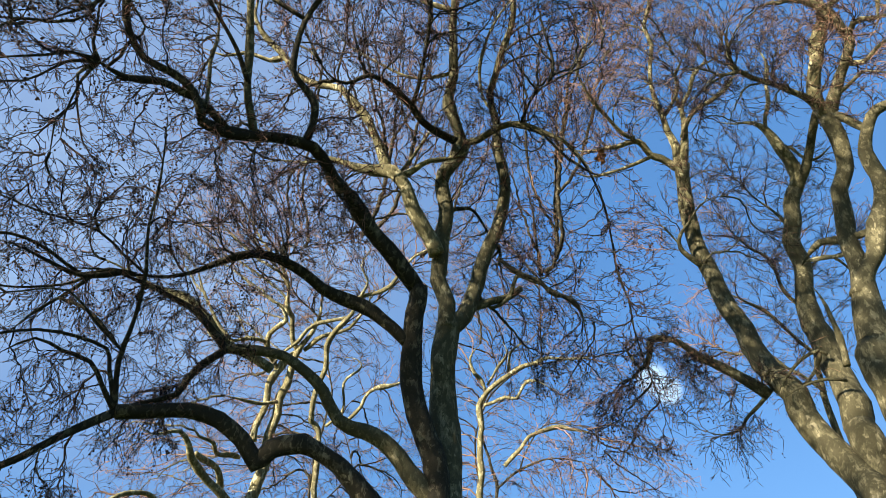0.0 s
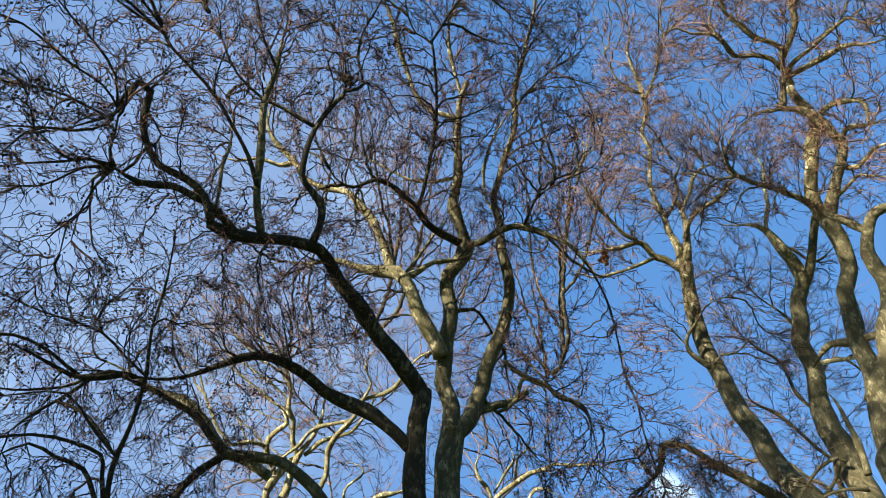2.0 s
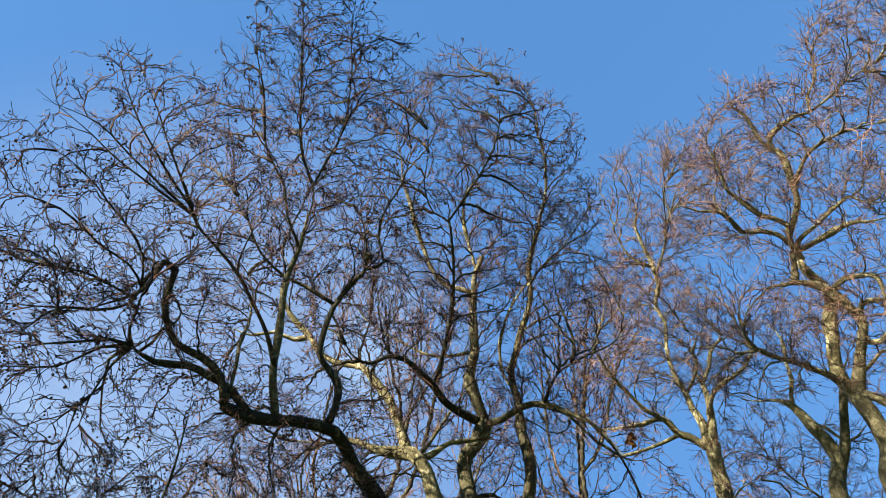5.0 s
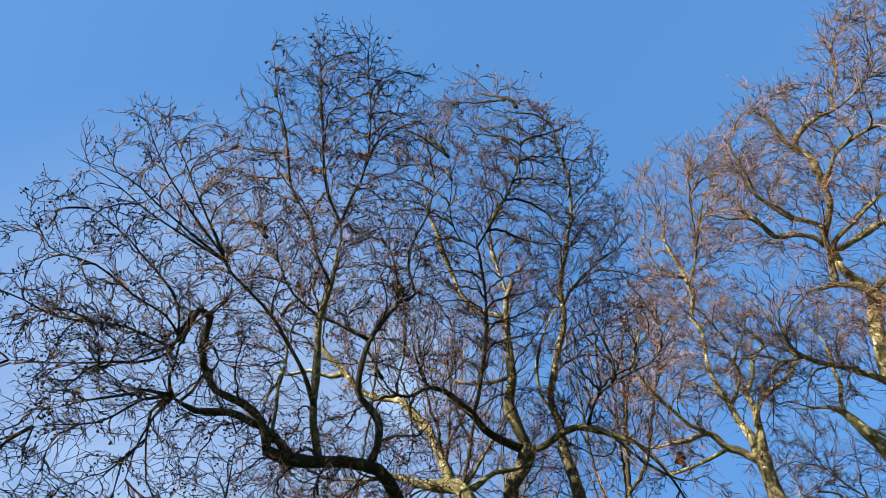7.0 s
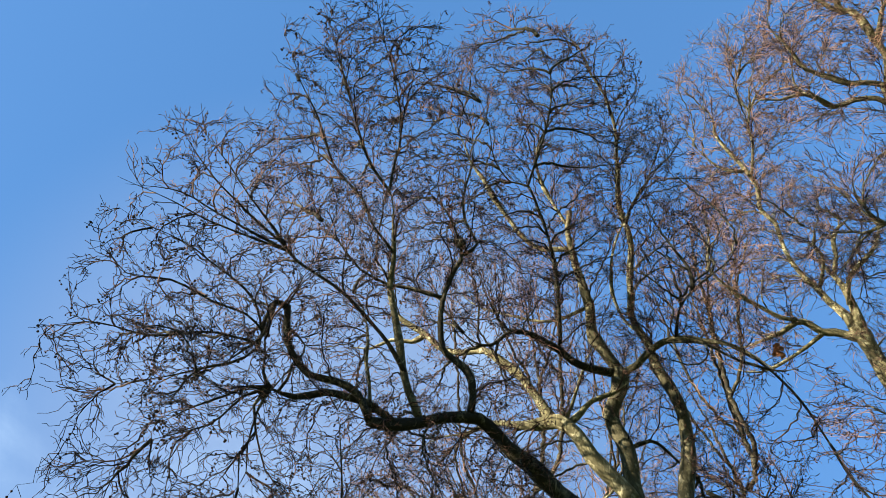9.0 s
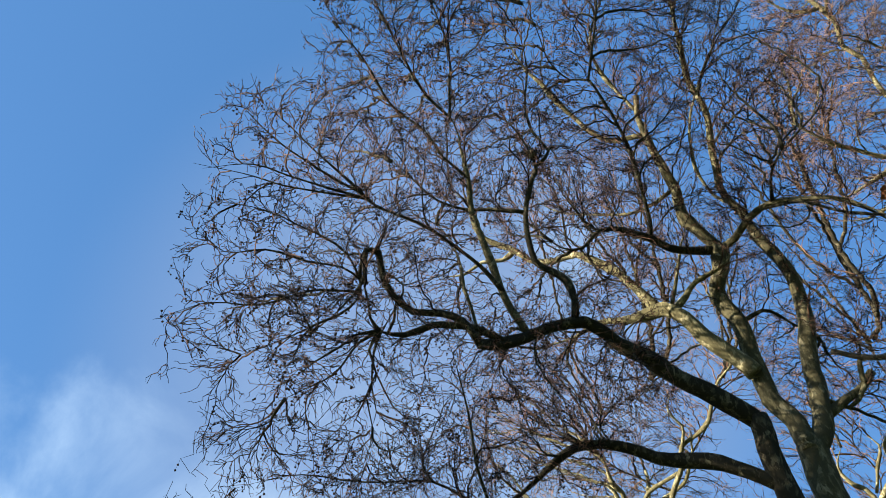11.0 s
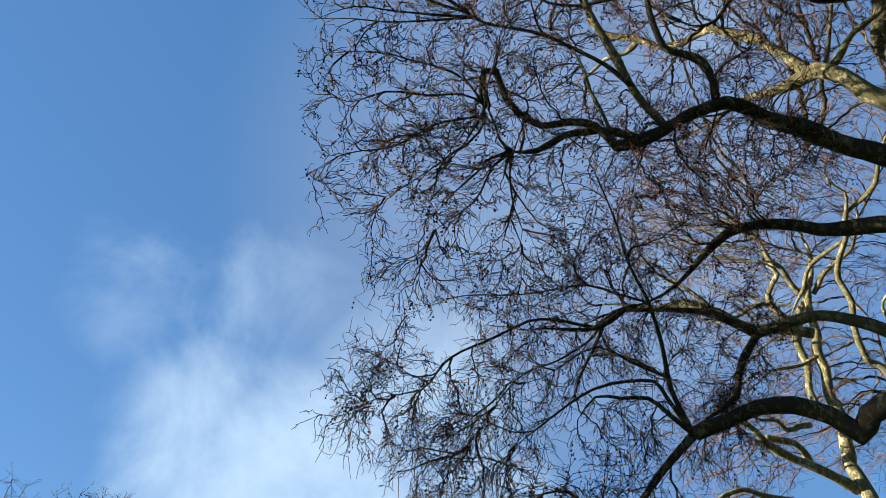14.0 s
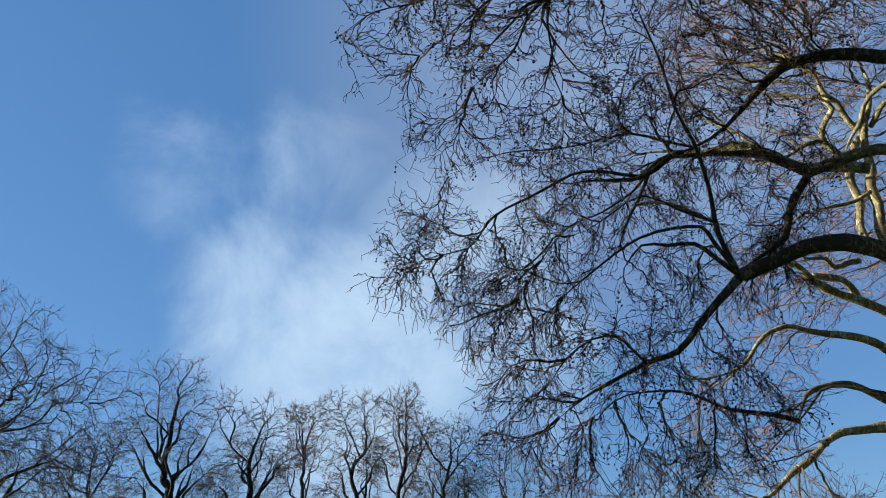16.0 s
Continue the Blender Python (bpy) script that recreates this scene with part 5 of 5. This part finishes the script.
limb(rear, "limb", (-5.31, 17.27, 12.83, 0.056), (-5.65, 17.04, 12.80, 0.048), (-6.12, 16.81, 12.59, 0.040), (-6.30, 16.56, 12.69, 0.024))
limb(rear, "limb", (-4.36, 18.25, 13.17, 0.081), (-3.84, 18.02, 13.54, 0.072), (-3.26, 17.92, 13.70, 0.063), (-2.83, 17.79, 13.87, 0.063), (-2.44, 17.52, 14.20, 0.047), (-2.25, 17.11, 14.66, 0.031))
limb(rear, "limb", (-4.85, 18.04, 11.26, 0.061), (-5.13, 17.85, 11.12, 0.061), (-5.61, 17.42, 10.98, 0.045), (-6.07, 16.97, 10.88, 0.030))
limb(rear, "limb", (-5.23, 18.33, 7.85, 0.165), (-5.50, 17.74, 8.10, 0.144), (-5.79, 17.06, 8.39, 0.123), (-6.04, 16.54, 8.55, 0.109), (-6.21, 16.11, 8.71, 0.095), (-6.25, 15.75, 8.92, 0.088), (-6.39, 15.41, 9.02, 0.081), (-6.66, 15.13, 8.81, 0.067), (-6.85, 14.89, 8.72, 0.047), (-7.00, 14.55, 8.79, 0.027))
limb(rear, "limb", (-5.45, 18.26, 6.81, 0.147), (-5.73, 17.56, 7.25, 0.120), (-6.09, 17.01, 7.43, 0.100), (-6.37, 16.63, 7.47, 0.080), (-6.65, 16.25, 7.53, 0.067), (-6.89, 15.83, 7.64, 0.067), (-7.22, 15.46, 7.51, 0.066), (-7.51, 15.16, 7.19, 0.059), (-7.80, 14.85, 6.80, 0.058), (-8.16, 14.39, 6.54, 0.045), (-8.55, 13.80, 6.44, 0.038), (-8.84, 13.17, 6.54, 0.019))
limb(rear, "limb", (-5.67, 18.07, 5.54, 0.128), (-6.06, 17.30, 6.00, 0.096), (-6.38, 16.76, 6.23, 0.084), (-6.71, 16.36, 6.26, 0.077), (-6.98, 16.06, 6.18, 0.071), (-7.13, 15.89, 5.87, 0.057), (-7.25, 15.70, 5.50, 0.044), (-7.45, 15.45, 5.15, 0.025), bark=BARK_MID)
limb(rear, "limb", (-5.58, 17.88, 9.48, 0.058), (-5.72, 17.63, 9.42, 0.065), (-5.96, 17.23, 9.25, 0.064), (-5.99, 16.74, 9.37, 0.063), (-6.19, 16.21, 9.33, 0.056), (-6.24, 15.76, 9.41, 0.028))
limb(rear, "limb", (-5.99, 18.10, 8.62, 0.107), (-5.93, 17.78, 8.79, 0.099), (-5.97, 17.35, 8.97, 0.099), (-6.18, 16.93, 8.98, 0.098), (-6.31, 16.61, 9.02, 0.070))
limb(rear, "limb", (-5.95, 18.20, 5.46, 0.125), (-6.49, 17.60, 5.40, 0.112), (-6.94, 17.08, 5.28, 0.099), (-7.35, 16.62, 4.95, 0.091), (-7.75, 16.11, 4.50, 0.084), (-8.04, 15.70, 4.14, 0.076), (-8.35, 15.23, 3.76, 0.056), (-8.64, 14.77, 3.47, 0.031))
REAR_LOBES = [(-8.4, 14.8, 4.4, 1.4), (-8.0, 15.8, 6.6, 1.4), (-7.6, 16.6, 3.4, 1.2), (-6.1, 18.1, 14.3, 2.2), (-7.3, 17.3, 9.5, 1.8), (-4.9, 19.4, 11.0, 1.8), (-3.5, 18.5, 14.7, 1.7), (-8.7, 15.6, 5.6, 1.5), (-7.6, 16.8, 16.6, 2.0)]
grow(rear, REAR_LOBES, 2600, 3500, 12.0, 300, 24, fine=0.0072, reach=0.5, size=1.4, cell=0.24, spurs=1.1, boughs=40)

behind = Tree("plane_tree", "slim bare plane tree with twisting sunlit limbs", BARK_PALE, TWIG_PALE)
behind.girth = 0.72
limb(behind, "trunk", (0.70, 21.30, -0.17, 0.24), (1.00, 21.00, 4.50, 0.17), (1.16, 19.35, 10.13, 0.123), (1.18, 19.06, 11.02, 0.117), (1.16, 18.86, 11.55, 0.110), (1.39, 18.70, 11.93, 0.103), (1.68, 18.58, 12.20, 0.103), (2.03, 18.47, 12.41, 0.095), (2.47, 18.34, 12.65, 0.087), (2.90, 18.30, 12.71, 0.095), (3.25, 18.20, 12.85, 0.069), (3.77, 18.16, 12.86, 0.061), (4.54, 18.09, 12.86, 0.035))
limb(behind, "limb", (1.28, 18.85, 11.60, 0.068), (1.58, 18.72, 11.64, 0.068), (1.91, 18.56, 11.71, 0.059), (2.23, 18.46, 11.65, 0.059), (2.43, 18.23, 11.84, 0.059), (2.66, 18.06, 11.95, 0.059), (2.96, 17.97, 11.87, 0.042), (3.37, 17.92, 11.58, 0.025))
limb(behind, "limb", (1.36, 18.77, 11.96, 0.069), (1.21, 18.57, 12.33, 0.069), (1.02, 18.50, 12.48, 0.061), (0.88, 18.33, 12.77, 0.061), (0.95, 18.18, 13.01, 0.044), (1.18, 18.00, 13.26, 0.026))
limb(behind, "limb", (2.04, 18.54, 12.45, 0.069), (2.05, 18.25, 12.73, 0.061), (2.09, 17.99, 12.96, 0.052), (2.37, 17.74, 13.11, 0.034), (2.70, 17.58, 13.11, 0.026))
limb(behind, "limb", (1.40, 18.73, 12.23, 0.052), (1.80, 18.55, 12.81, 0.053), (2.08, 18.38, 13.27, 0.044), (1.83, 18.29, 13.66, 0.027))
limb(behind, "limb", (1.82, 19.03, 9.75, 0.088), (2.41, 18.80, 10.36, 0.081), (2.67, 18.70, 10.60, 0.082), (3.08, 18.60, 10.78, 0.082), (3.49, 18.57, 10.80, 0.074), (3.81, 18.60, 10.70, 0.073), (4.12, 18.60, 10.65, 0.065), (4.44, 18.63, 10.53, 0.057), (4.86, 18.69, 10.32, 0.032))
limb(behind, "trunk", (-2.90, 18.80, -0.17, 0.24), (-3.00, 18.80, 4.00, 0.17), (-3.55, 18.25, 9.68, 0.109), (-3.67, 17.74, 10.50, 0.102), (-3.63, 17.41, 11.00, 0.095), (-3.51, 17.21, 11.33, 0.103), (-3.39, 16.91, 11.78, 0.104), (-3.33, 16.58, 12.22, 0.104), (-3.15, 16.36, 12.54, 0.105), (-2.90, 16.18, 12.81, 0.097), (-2.68, 16.04, 13.00, 0.081), (-2.40, 15.74, 13.38, 0.081), (-2.00, 15.65, 13.52, 0.073), (-1.48, 15.51, 13.68, 0.073), (-1.24, 15.27, 13.95, 0.057), (-0.95, 14.99, 14.24, 0.049), (-0.43, 14.81, 14.41, 0.033))
limb(behind, "limb", (-2.79, 16.19, 12.97, 0.073), (-3.05, 16.22, 12.93, 0.073), (-3.53, 16.29, 12.84, 0.073), (-3.93, 16.41, 12.67, 0.073), (-4.16, 16.57, 12.45, 0.081), (-4.55, 16.74, 12.18, 0.073), (-4.78, 16.88, 11.97, 0.048))
limb(behind, "limb", (-2.40, 15.74, 13.34, 0.057), (-2.15, 15.36, 13.70, 0.049), (-2.31, 15.03, 13.94, 0.040), (-2.07, 14.66, 14.26, 0.024))
limb(behind, "limb", (-3.34, 17.94, 10.43, 0.055), (-2.88, 17.86, 10.87, 0.056), (-2.87, 17.60, 11.46, 0.049), (-2.77, 17.47, 11.76, 0.049), (-2.48, 17.42, 11.98, 0.049), (-2.42, 17.35, 12.14, 0.041), (-2.67, 17.25, 12.27, 0.033), (-2.89, 17.22, 12.30, 0.025))
limb(behind, "limb", (-2.95, 18.00, 10.46, 0.079), (-2.62, 17.89, 10.68, 0.072), (-2.34, 17.74, 10.93, 0.072), (-2.19, 17.58, 11.19, 0.064), (-1.96, 17.46, 11.39, 0.064), (-1.48, 17.39, 11.48, 0.064), (-1.16, 17.32, 11.57, 0.048), (-0.84, 17.17, 11.78, 0.024))
behind.girth, behind.bough_bark = 0.3, BARK
limb(behind, "trunk", (0.61, 22.14, -0.17, 0.300), (1.05, 21.53, 3.98, 0.198), (1.49, 20.93, 8.55, 0.177), (1.70, 20.64, 9.72, 0.154), (1.46, 20.46, 10.46, 0.140), (1.22, 20.09, 11.61, 0.118), (1.45, 19.82, 12.27, 0.105), (2.25, 19.47, 13.01, 0.086), (3.28, 19.27, 13.32, 0.067), (4.74, 19.04, 13.50, 0.041), bark=BARK)
limb(behind, "limb", (1.70, 20.64, 9.72, 0.127), (2.39, 20.16, 10.12, 0.106), (3.37, 19.64, 10.25, 0.079), (4.30, 19.28, 9.93, 0.055), (4.70, 19.19, 9.41, 0.038), bark=BARK)
limb(behind, "limb", (2.39, 20.16, 10.12, 0.082), (2.65, 19.71, 10.68, 0.070), (3.24, 19.17, 11.17, 0.056), (4.35, 18.84, 10.82, 0.038), (4.75, 18.87, 10.13, 0.025), bark=BARK)
limb(behind, "trunk", (-0.07, 22.52, -0.17, 0.224), (0.46, 22.14, 4.10, 0.147), (0.99, 21.76, 8.82, 0.131), (1.23, 21.59, 10.00, 0.110), (1.11, 21.35, 11.23, 0.089), (1.25, 21.06, 12.30, 0.070), (1.49, 20.82, 13.03, 0.057), bark=BARK)
limb(behind, "limb", (1.36, 20.94, 12.69, 0.089), (1.88, 20.39, 13.65, 0.066), (1.70, 19.91, 14.49, 0.049), (2.29, 19.34, 15.28, 0.029), bark=BARK)
limb(behind, "limb", (1.25, 21.06, 12.30, 0.071), (2.20, 20.27, 12.73, 0.044), (2.74, 19.70, 13.04, 0.027), bark=BARK)
limb(behind, "trunk", (-2.59, 19.50, -0.17, 0.199), (-3.04, 19.33, 3.57, 0.131), (-3.48, 19.17, 7.64, 0.117), (-3.76, 19.07, 9.00, 0.106), (-3.69, 18.96, 10.13, 0.098), (-3.43, 18.68, 11.83, 0.085), (-3.58, 18.26, 13.19, 0.074), (-3.01, 18.07, 14.13, 0.066), (-1.76, 17.87, 15.32, 0.053), (-0.74, 17.51, 16.42, 0.041), bark=BARK)
limb(behind, "limb", (-3.63, 19.12, 8.41, 0.062), (-2.68, 19.20, 9.72, 0.053), (-3.06, 18.97, 11.22, 0.042), (-2.52, 18.97, 11.99, 0.035), (-1.49, 19.16, 12.50, 0.026), bark=BARK)
limb(behind, "limb", (-3.34, 18.14, 13.74, 0.104), (-4.31, 17.65, 14.38, 0.094), (-5.17, 16.89, 15.51, 0.075), (-4.51, 16.76, 16.13, 0.064), (-3.46, 16.92, 16.52, 0.051), (-2.73, 16.90, 16.88, 0.041), bark=BARK)
limb(behind, "limb", (3.28, 19.27, 13.32, 0.085), (3.18, 17.28, 15.43, 0.068), (3.72, 17.13, 14.80, 0.052), (4.57, 16.80, 13.78, 0.025), bark=BARK)
BEHIND_LOBES = [(2.1, 19.8, 12.1, 1.7), (3.8, 19.0, 10.4, 1.8), (3.1, 19.4, 13.5, 1.7), (-2.0, 17.3, 16.6, 1.9), (-4.6, 17.5, 15.8, 1.9), (0.9, 17.4, 15.8, 1.9), (3.1, 17.0, 15.3, 1.8), (3.6, 12.4, 19.6, 1.7), (4.9, 11.5, 19.8, 1.5), (-0.8, 12.4, 20.9, 1.7), (-3.1, 11.9, 21.1, 1.5), (1.1, 15.3, 18.7, 1.7), (-1.2, 14.4, 19.4, 1.5), (3.2, 15.4, 17.8, 1.5), (-6.0, 15.2, 16.5, 1.7), (2.1, 20.3, 10.2, 1.5), (4.5, 19.6, 9.6, 1.6), (-1.1, 20.4, 10.1, 1.7), (-3.8, 20.2, 9.8, 1.7), (6.2, 19.5, 9.9, 1.2)]
BEHIND_LOBES += [(0.3, 20.1, 14.4, 1.4), (-2.4, 18.8, 12.9, 1.3), (-0.4, 20.9, 13.0, 1.4), (-3.0, 20.8, 10.9, 1.5), (5.4, 19.2, 13.0, 1.4), (1.1, 19.4, 15.3, 1.4), (-5.9, 19.1, 12.9, 1.5), (-6.2, 20.2, 10.7, 1.5)]
grow(behind, BEHIND_LOBES, 7600, 9500, 12.0, 500, 25, fine=0.0072, reach=0.5, size=1.4, cell=0.24, spurs=1.1, boughs=40)

slender = Tree("plane_tree", "thin bare plane tree with fine brown twigs behind other trunks", BARK_MID, TWIG_PALE)
limb(slender, "trunk", (10.5, 16.5, -0.17, 0.16), (10.5, 16.6, 4.0, 0.13), (10.51, 16.84, 9.84, 0.088), (10.45, 16.30, 11.52, 0.077), (10.37, 15.70, 12.96, 0.072), (10.33, 15.09, 14.10, 0.065), (10.31, 14.38, 15.21, 0.049), (10.51, 13.50, 16.20, 0.033))
limb(slender, "limb", (10.24, 15.49, 12.81, 0.055), (9.72, 15.34, 13.27, 0.048), (9.31, 14.78, 14.04, 0.040), (8.61, 14.61, 14.53, 0.032), (8.02, 14.14, 15.19, 0.024))
limb(slender, "limb", (10.38, 16.11, 11.75, 0.054), (9.89, 15.98, 12.21, 0.047), (9.24, 15.77, 12.81, 0.040), (8.55, 15.63, 13.29, 0.032), (7.83, 15.58, 13.64, 0.024))
limb(slender, "limb", (10.16, 14.96, 13.58, 0.048), (10.58, 14.22, 13.78, 0.039), (10.95, 14.12, 13.30, 0.030), (11.17, 14.24, 12.64, 0.022))
limb(slender, "limb", (10.10, 14.38, 14.33, 0.040), (9.49, 13.91, 14.98, 0.032), (8.90, 13.65, 15.40, 0.024), (8.28, 13.25, 15.91, 0.016))
limb(slender, "limb", (10.51, 16.58, 10.83, 0.053), (9.79, 16.47, 11.44, 0.046), (9.15, 16.39, 11.92, 0.039), (8.31, 16.59, 12.04, 0.032), (7.75, 16.53, 12.36, 0.024))
grow(slender, [(8.3, 14.4, 15.2, 1.3), (8.9, 14.9, 14.3, 1.4), (9.2, 15.5, 13.0, 1.4), (8.3, 15.7, 13.3, 1.3), (8.6, 16.1, 11.9, 1.4), (7.7, 16.3, 12.4, 1.2), (10.7, 14.8, 13.1, 1.3), (11.0, 13.9, 13.9, 1.3), (9.7, 14.1, 15.4, 1.3), (8.9, 13.7, 16.4, 1.2), (9.7, 16.2, 11.5, 1.2), (10.5, 15.5, 12.2, 1.0)], 2200, 3000, 10.5, 250, 26, fine=0.0066, reach=0.45, size=1.3, cell=0.26)

# ---- the row of trees across the park ----


def far_tree(label, azimuth, distance, height, spread, lean, stems, seed, twigs, goals=2400, fine=0.0098, cell=0.23, stout=1.0):
    """A bare park tree, azimuth in degrees to the left of +y: a trunk with a crooked leader and boughs that leave it by turns."""
    r = np.random.default_rng(seed)
    a = radians(azimuth)
    foot = np.array([-math.sin(a) * distance, math.cos(a) * distance, 0.0])
    across = np.array([math.cos(a), math.sin(a), 0.0])
    tree = Tree("park_tree", label, FAR_BARK, TWIG_FAR, "trees across the park")
    thick = (0.011 * height + 0.07) * stout
    back = np.array([across[1], -across[0], 0])
    rise = np.array([0.0, 0.03, 0.3, 0.45, 0.58, 0.7, 0.82])
    leader = foot + rise[:, None] * np.array([0, 0, height]) + across * lean * rise[:, None] + r.normal(0, 0.022, (7, 3)) * height * np.array([0, 0, 0.3, 0.7, 1, 1, 1])[:, None]
    width = thick * np.array([1.5, 1.05, 0.9, 0.66, 0.46, 0.3, 0.12])
    leader[0, 2] = -0.1
    limb(tree, "trunk", *[(*leader[k], width[k]) for k in range(7)], kink=1.5)
    lobes = [(*leader[6], spread * 0.62), (*leader[5], spread * 0.7)]
    for k in range(stems * 2):                          # boughs leave the leader by turns and arch out and up
        turn = 2.4 * k + r.uniform(0, 0.8)
        out = across * math.cos(turn) + back * math.sin(turn)
        share = 0.3 + 0.36 * k / (stems * 2 - 1)
        start = np.array([np.interp(share, rise, leader[:, c]) for c in range(3)])
        w = thick * r.uniform(0.26, 0.44) * (1.25 - share)
        far = spread * r.uniform(0.65, 1.2) * (1.15 - 0.5 * share)
        tip = start + out * far + np.array([0, 0, height * r.uniform(0.1, 0.24)])
        a1 = start + (tip - start) * 0.36 + out * far * 0.12 + r.normal(0, 0.14, 3)
        a2 = start + (tip - start) * 0.7 + r.normal(0, 0.2, 3)
        limb(tree, "limb", (*start, w), (*a1, w * 0.82), (*a2, w * 0.58), (*tip, w * 0.25), kink=1.6)
        side = a1 + out * far * r.uniform(0.1, 0.4) + back * far * r.uniform(-0.5, 0.5) + np.array([0, 0, height * r.uniform(0.06, 0.16)])
        limb(tree, "limb", (*a1, w * 0.6), (*((a1 + side) / 2 + r.normal(0, 0.2, 3)), w * 0.45), (*side, w * 0.2), kink=1.6)
        lobes += [(*tip, spread * r.uniform(0.34, 0.48)), (*side, spread * r.uniform(0.3, 0.42))]
    grow(tree, lobes, goals, twigs, height * 0.8, 0, seed, fine=fine, reach=0.5, size=1.5, step=0.2, joints=4, spurs=1.0, twist=0.5, cell=cell)


FAR_BARK = bark_material("far_tree_bark", (0.012, 0.010, 0.008), (0.028, 0.024, 0.018), (0.08, 0.068, 0.05), 0.66)
for row in (
        ("large bare tree with a broad dark crown", 85.9, 33.4, 14.3, 4.7, 0.0, 8, 41, 6000, 4400, 0.0075, 0.2),
        ("bare tree half hidden in the row", 77.8, 46.4, 13.0, 2.8, 0.0, 5, 42, 2300),
        ("bare upright tree with dark crooked boughs", 72.9, 42.4, 16.7, 2.5, 0.4, 5, 43, 1700, 1800, 0.009, 0.25, 1.45),
        ("dark bare tree leaning to one side", 67.4, 40.3, 13.9, 2.2, 1.0, 5, 44, 2000, 2000, 0.009, 0.25, 1.4),
        ("slender bare tree with a pale crown", 62.5, 50.3, 17.5, 1.9, 0.5, 4, 45, 2300),
        ("bare tree with an open rounded crown", 58.0, 50.2, 18.2, 2.2, 0.0, 5, 46, 2600),
        ("tall bare tree with a rounded crown", 54.8, 53.2, 19.3, 2.2, 0.3, 5, 47, 2600),
        ("bare tree beside the drooping plane twigs", 51.0, 50.2, 15.9, 2.7, 0.0, 5, 48, 2600),
        ("low bare tree in the row", 46.6, 56.1, 14.4, 3.6, 0.0, 4, 49, 1100, 1300),
        ("low bare tree with reddish twigs", 40.7, 55.1, 12.5, 4.0, 0.0, 4, 50, 1100, 1300),
        ("low bare tree far across the lawn", 34.5, 58.0, 12.8, 4.2, 0.0, 4, 51, 1100, 1300),
        ("bare tree at the end of the row", 22.2, 55.9, 8.3, 4.0, 0.0, 4, 52, 1100, 1300)):
    far_tree(*row)

# unseen tree added between low sun and spreading plane to shade its near limbs
far_tree("large unseen bare tree with a dense crown, added for shade", 112.8, 27.0, 17.8, 6.8, 0.0, 8, 61, 1800, 3200, 0.027)
# second unseen tree, added to shade the forked tree's upright stems
far_tree("tall unseen bare tree with a dense crown, added for shade", 121.5, 18.5, 22.0, 2.3, 0.0, 6, 62, 1200, 2000, 0.025)
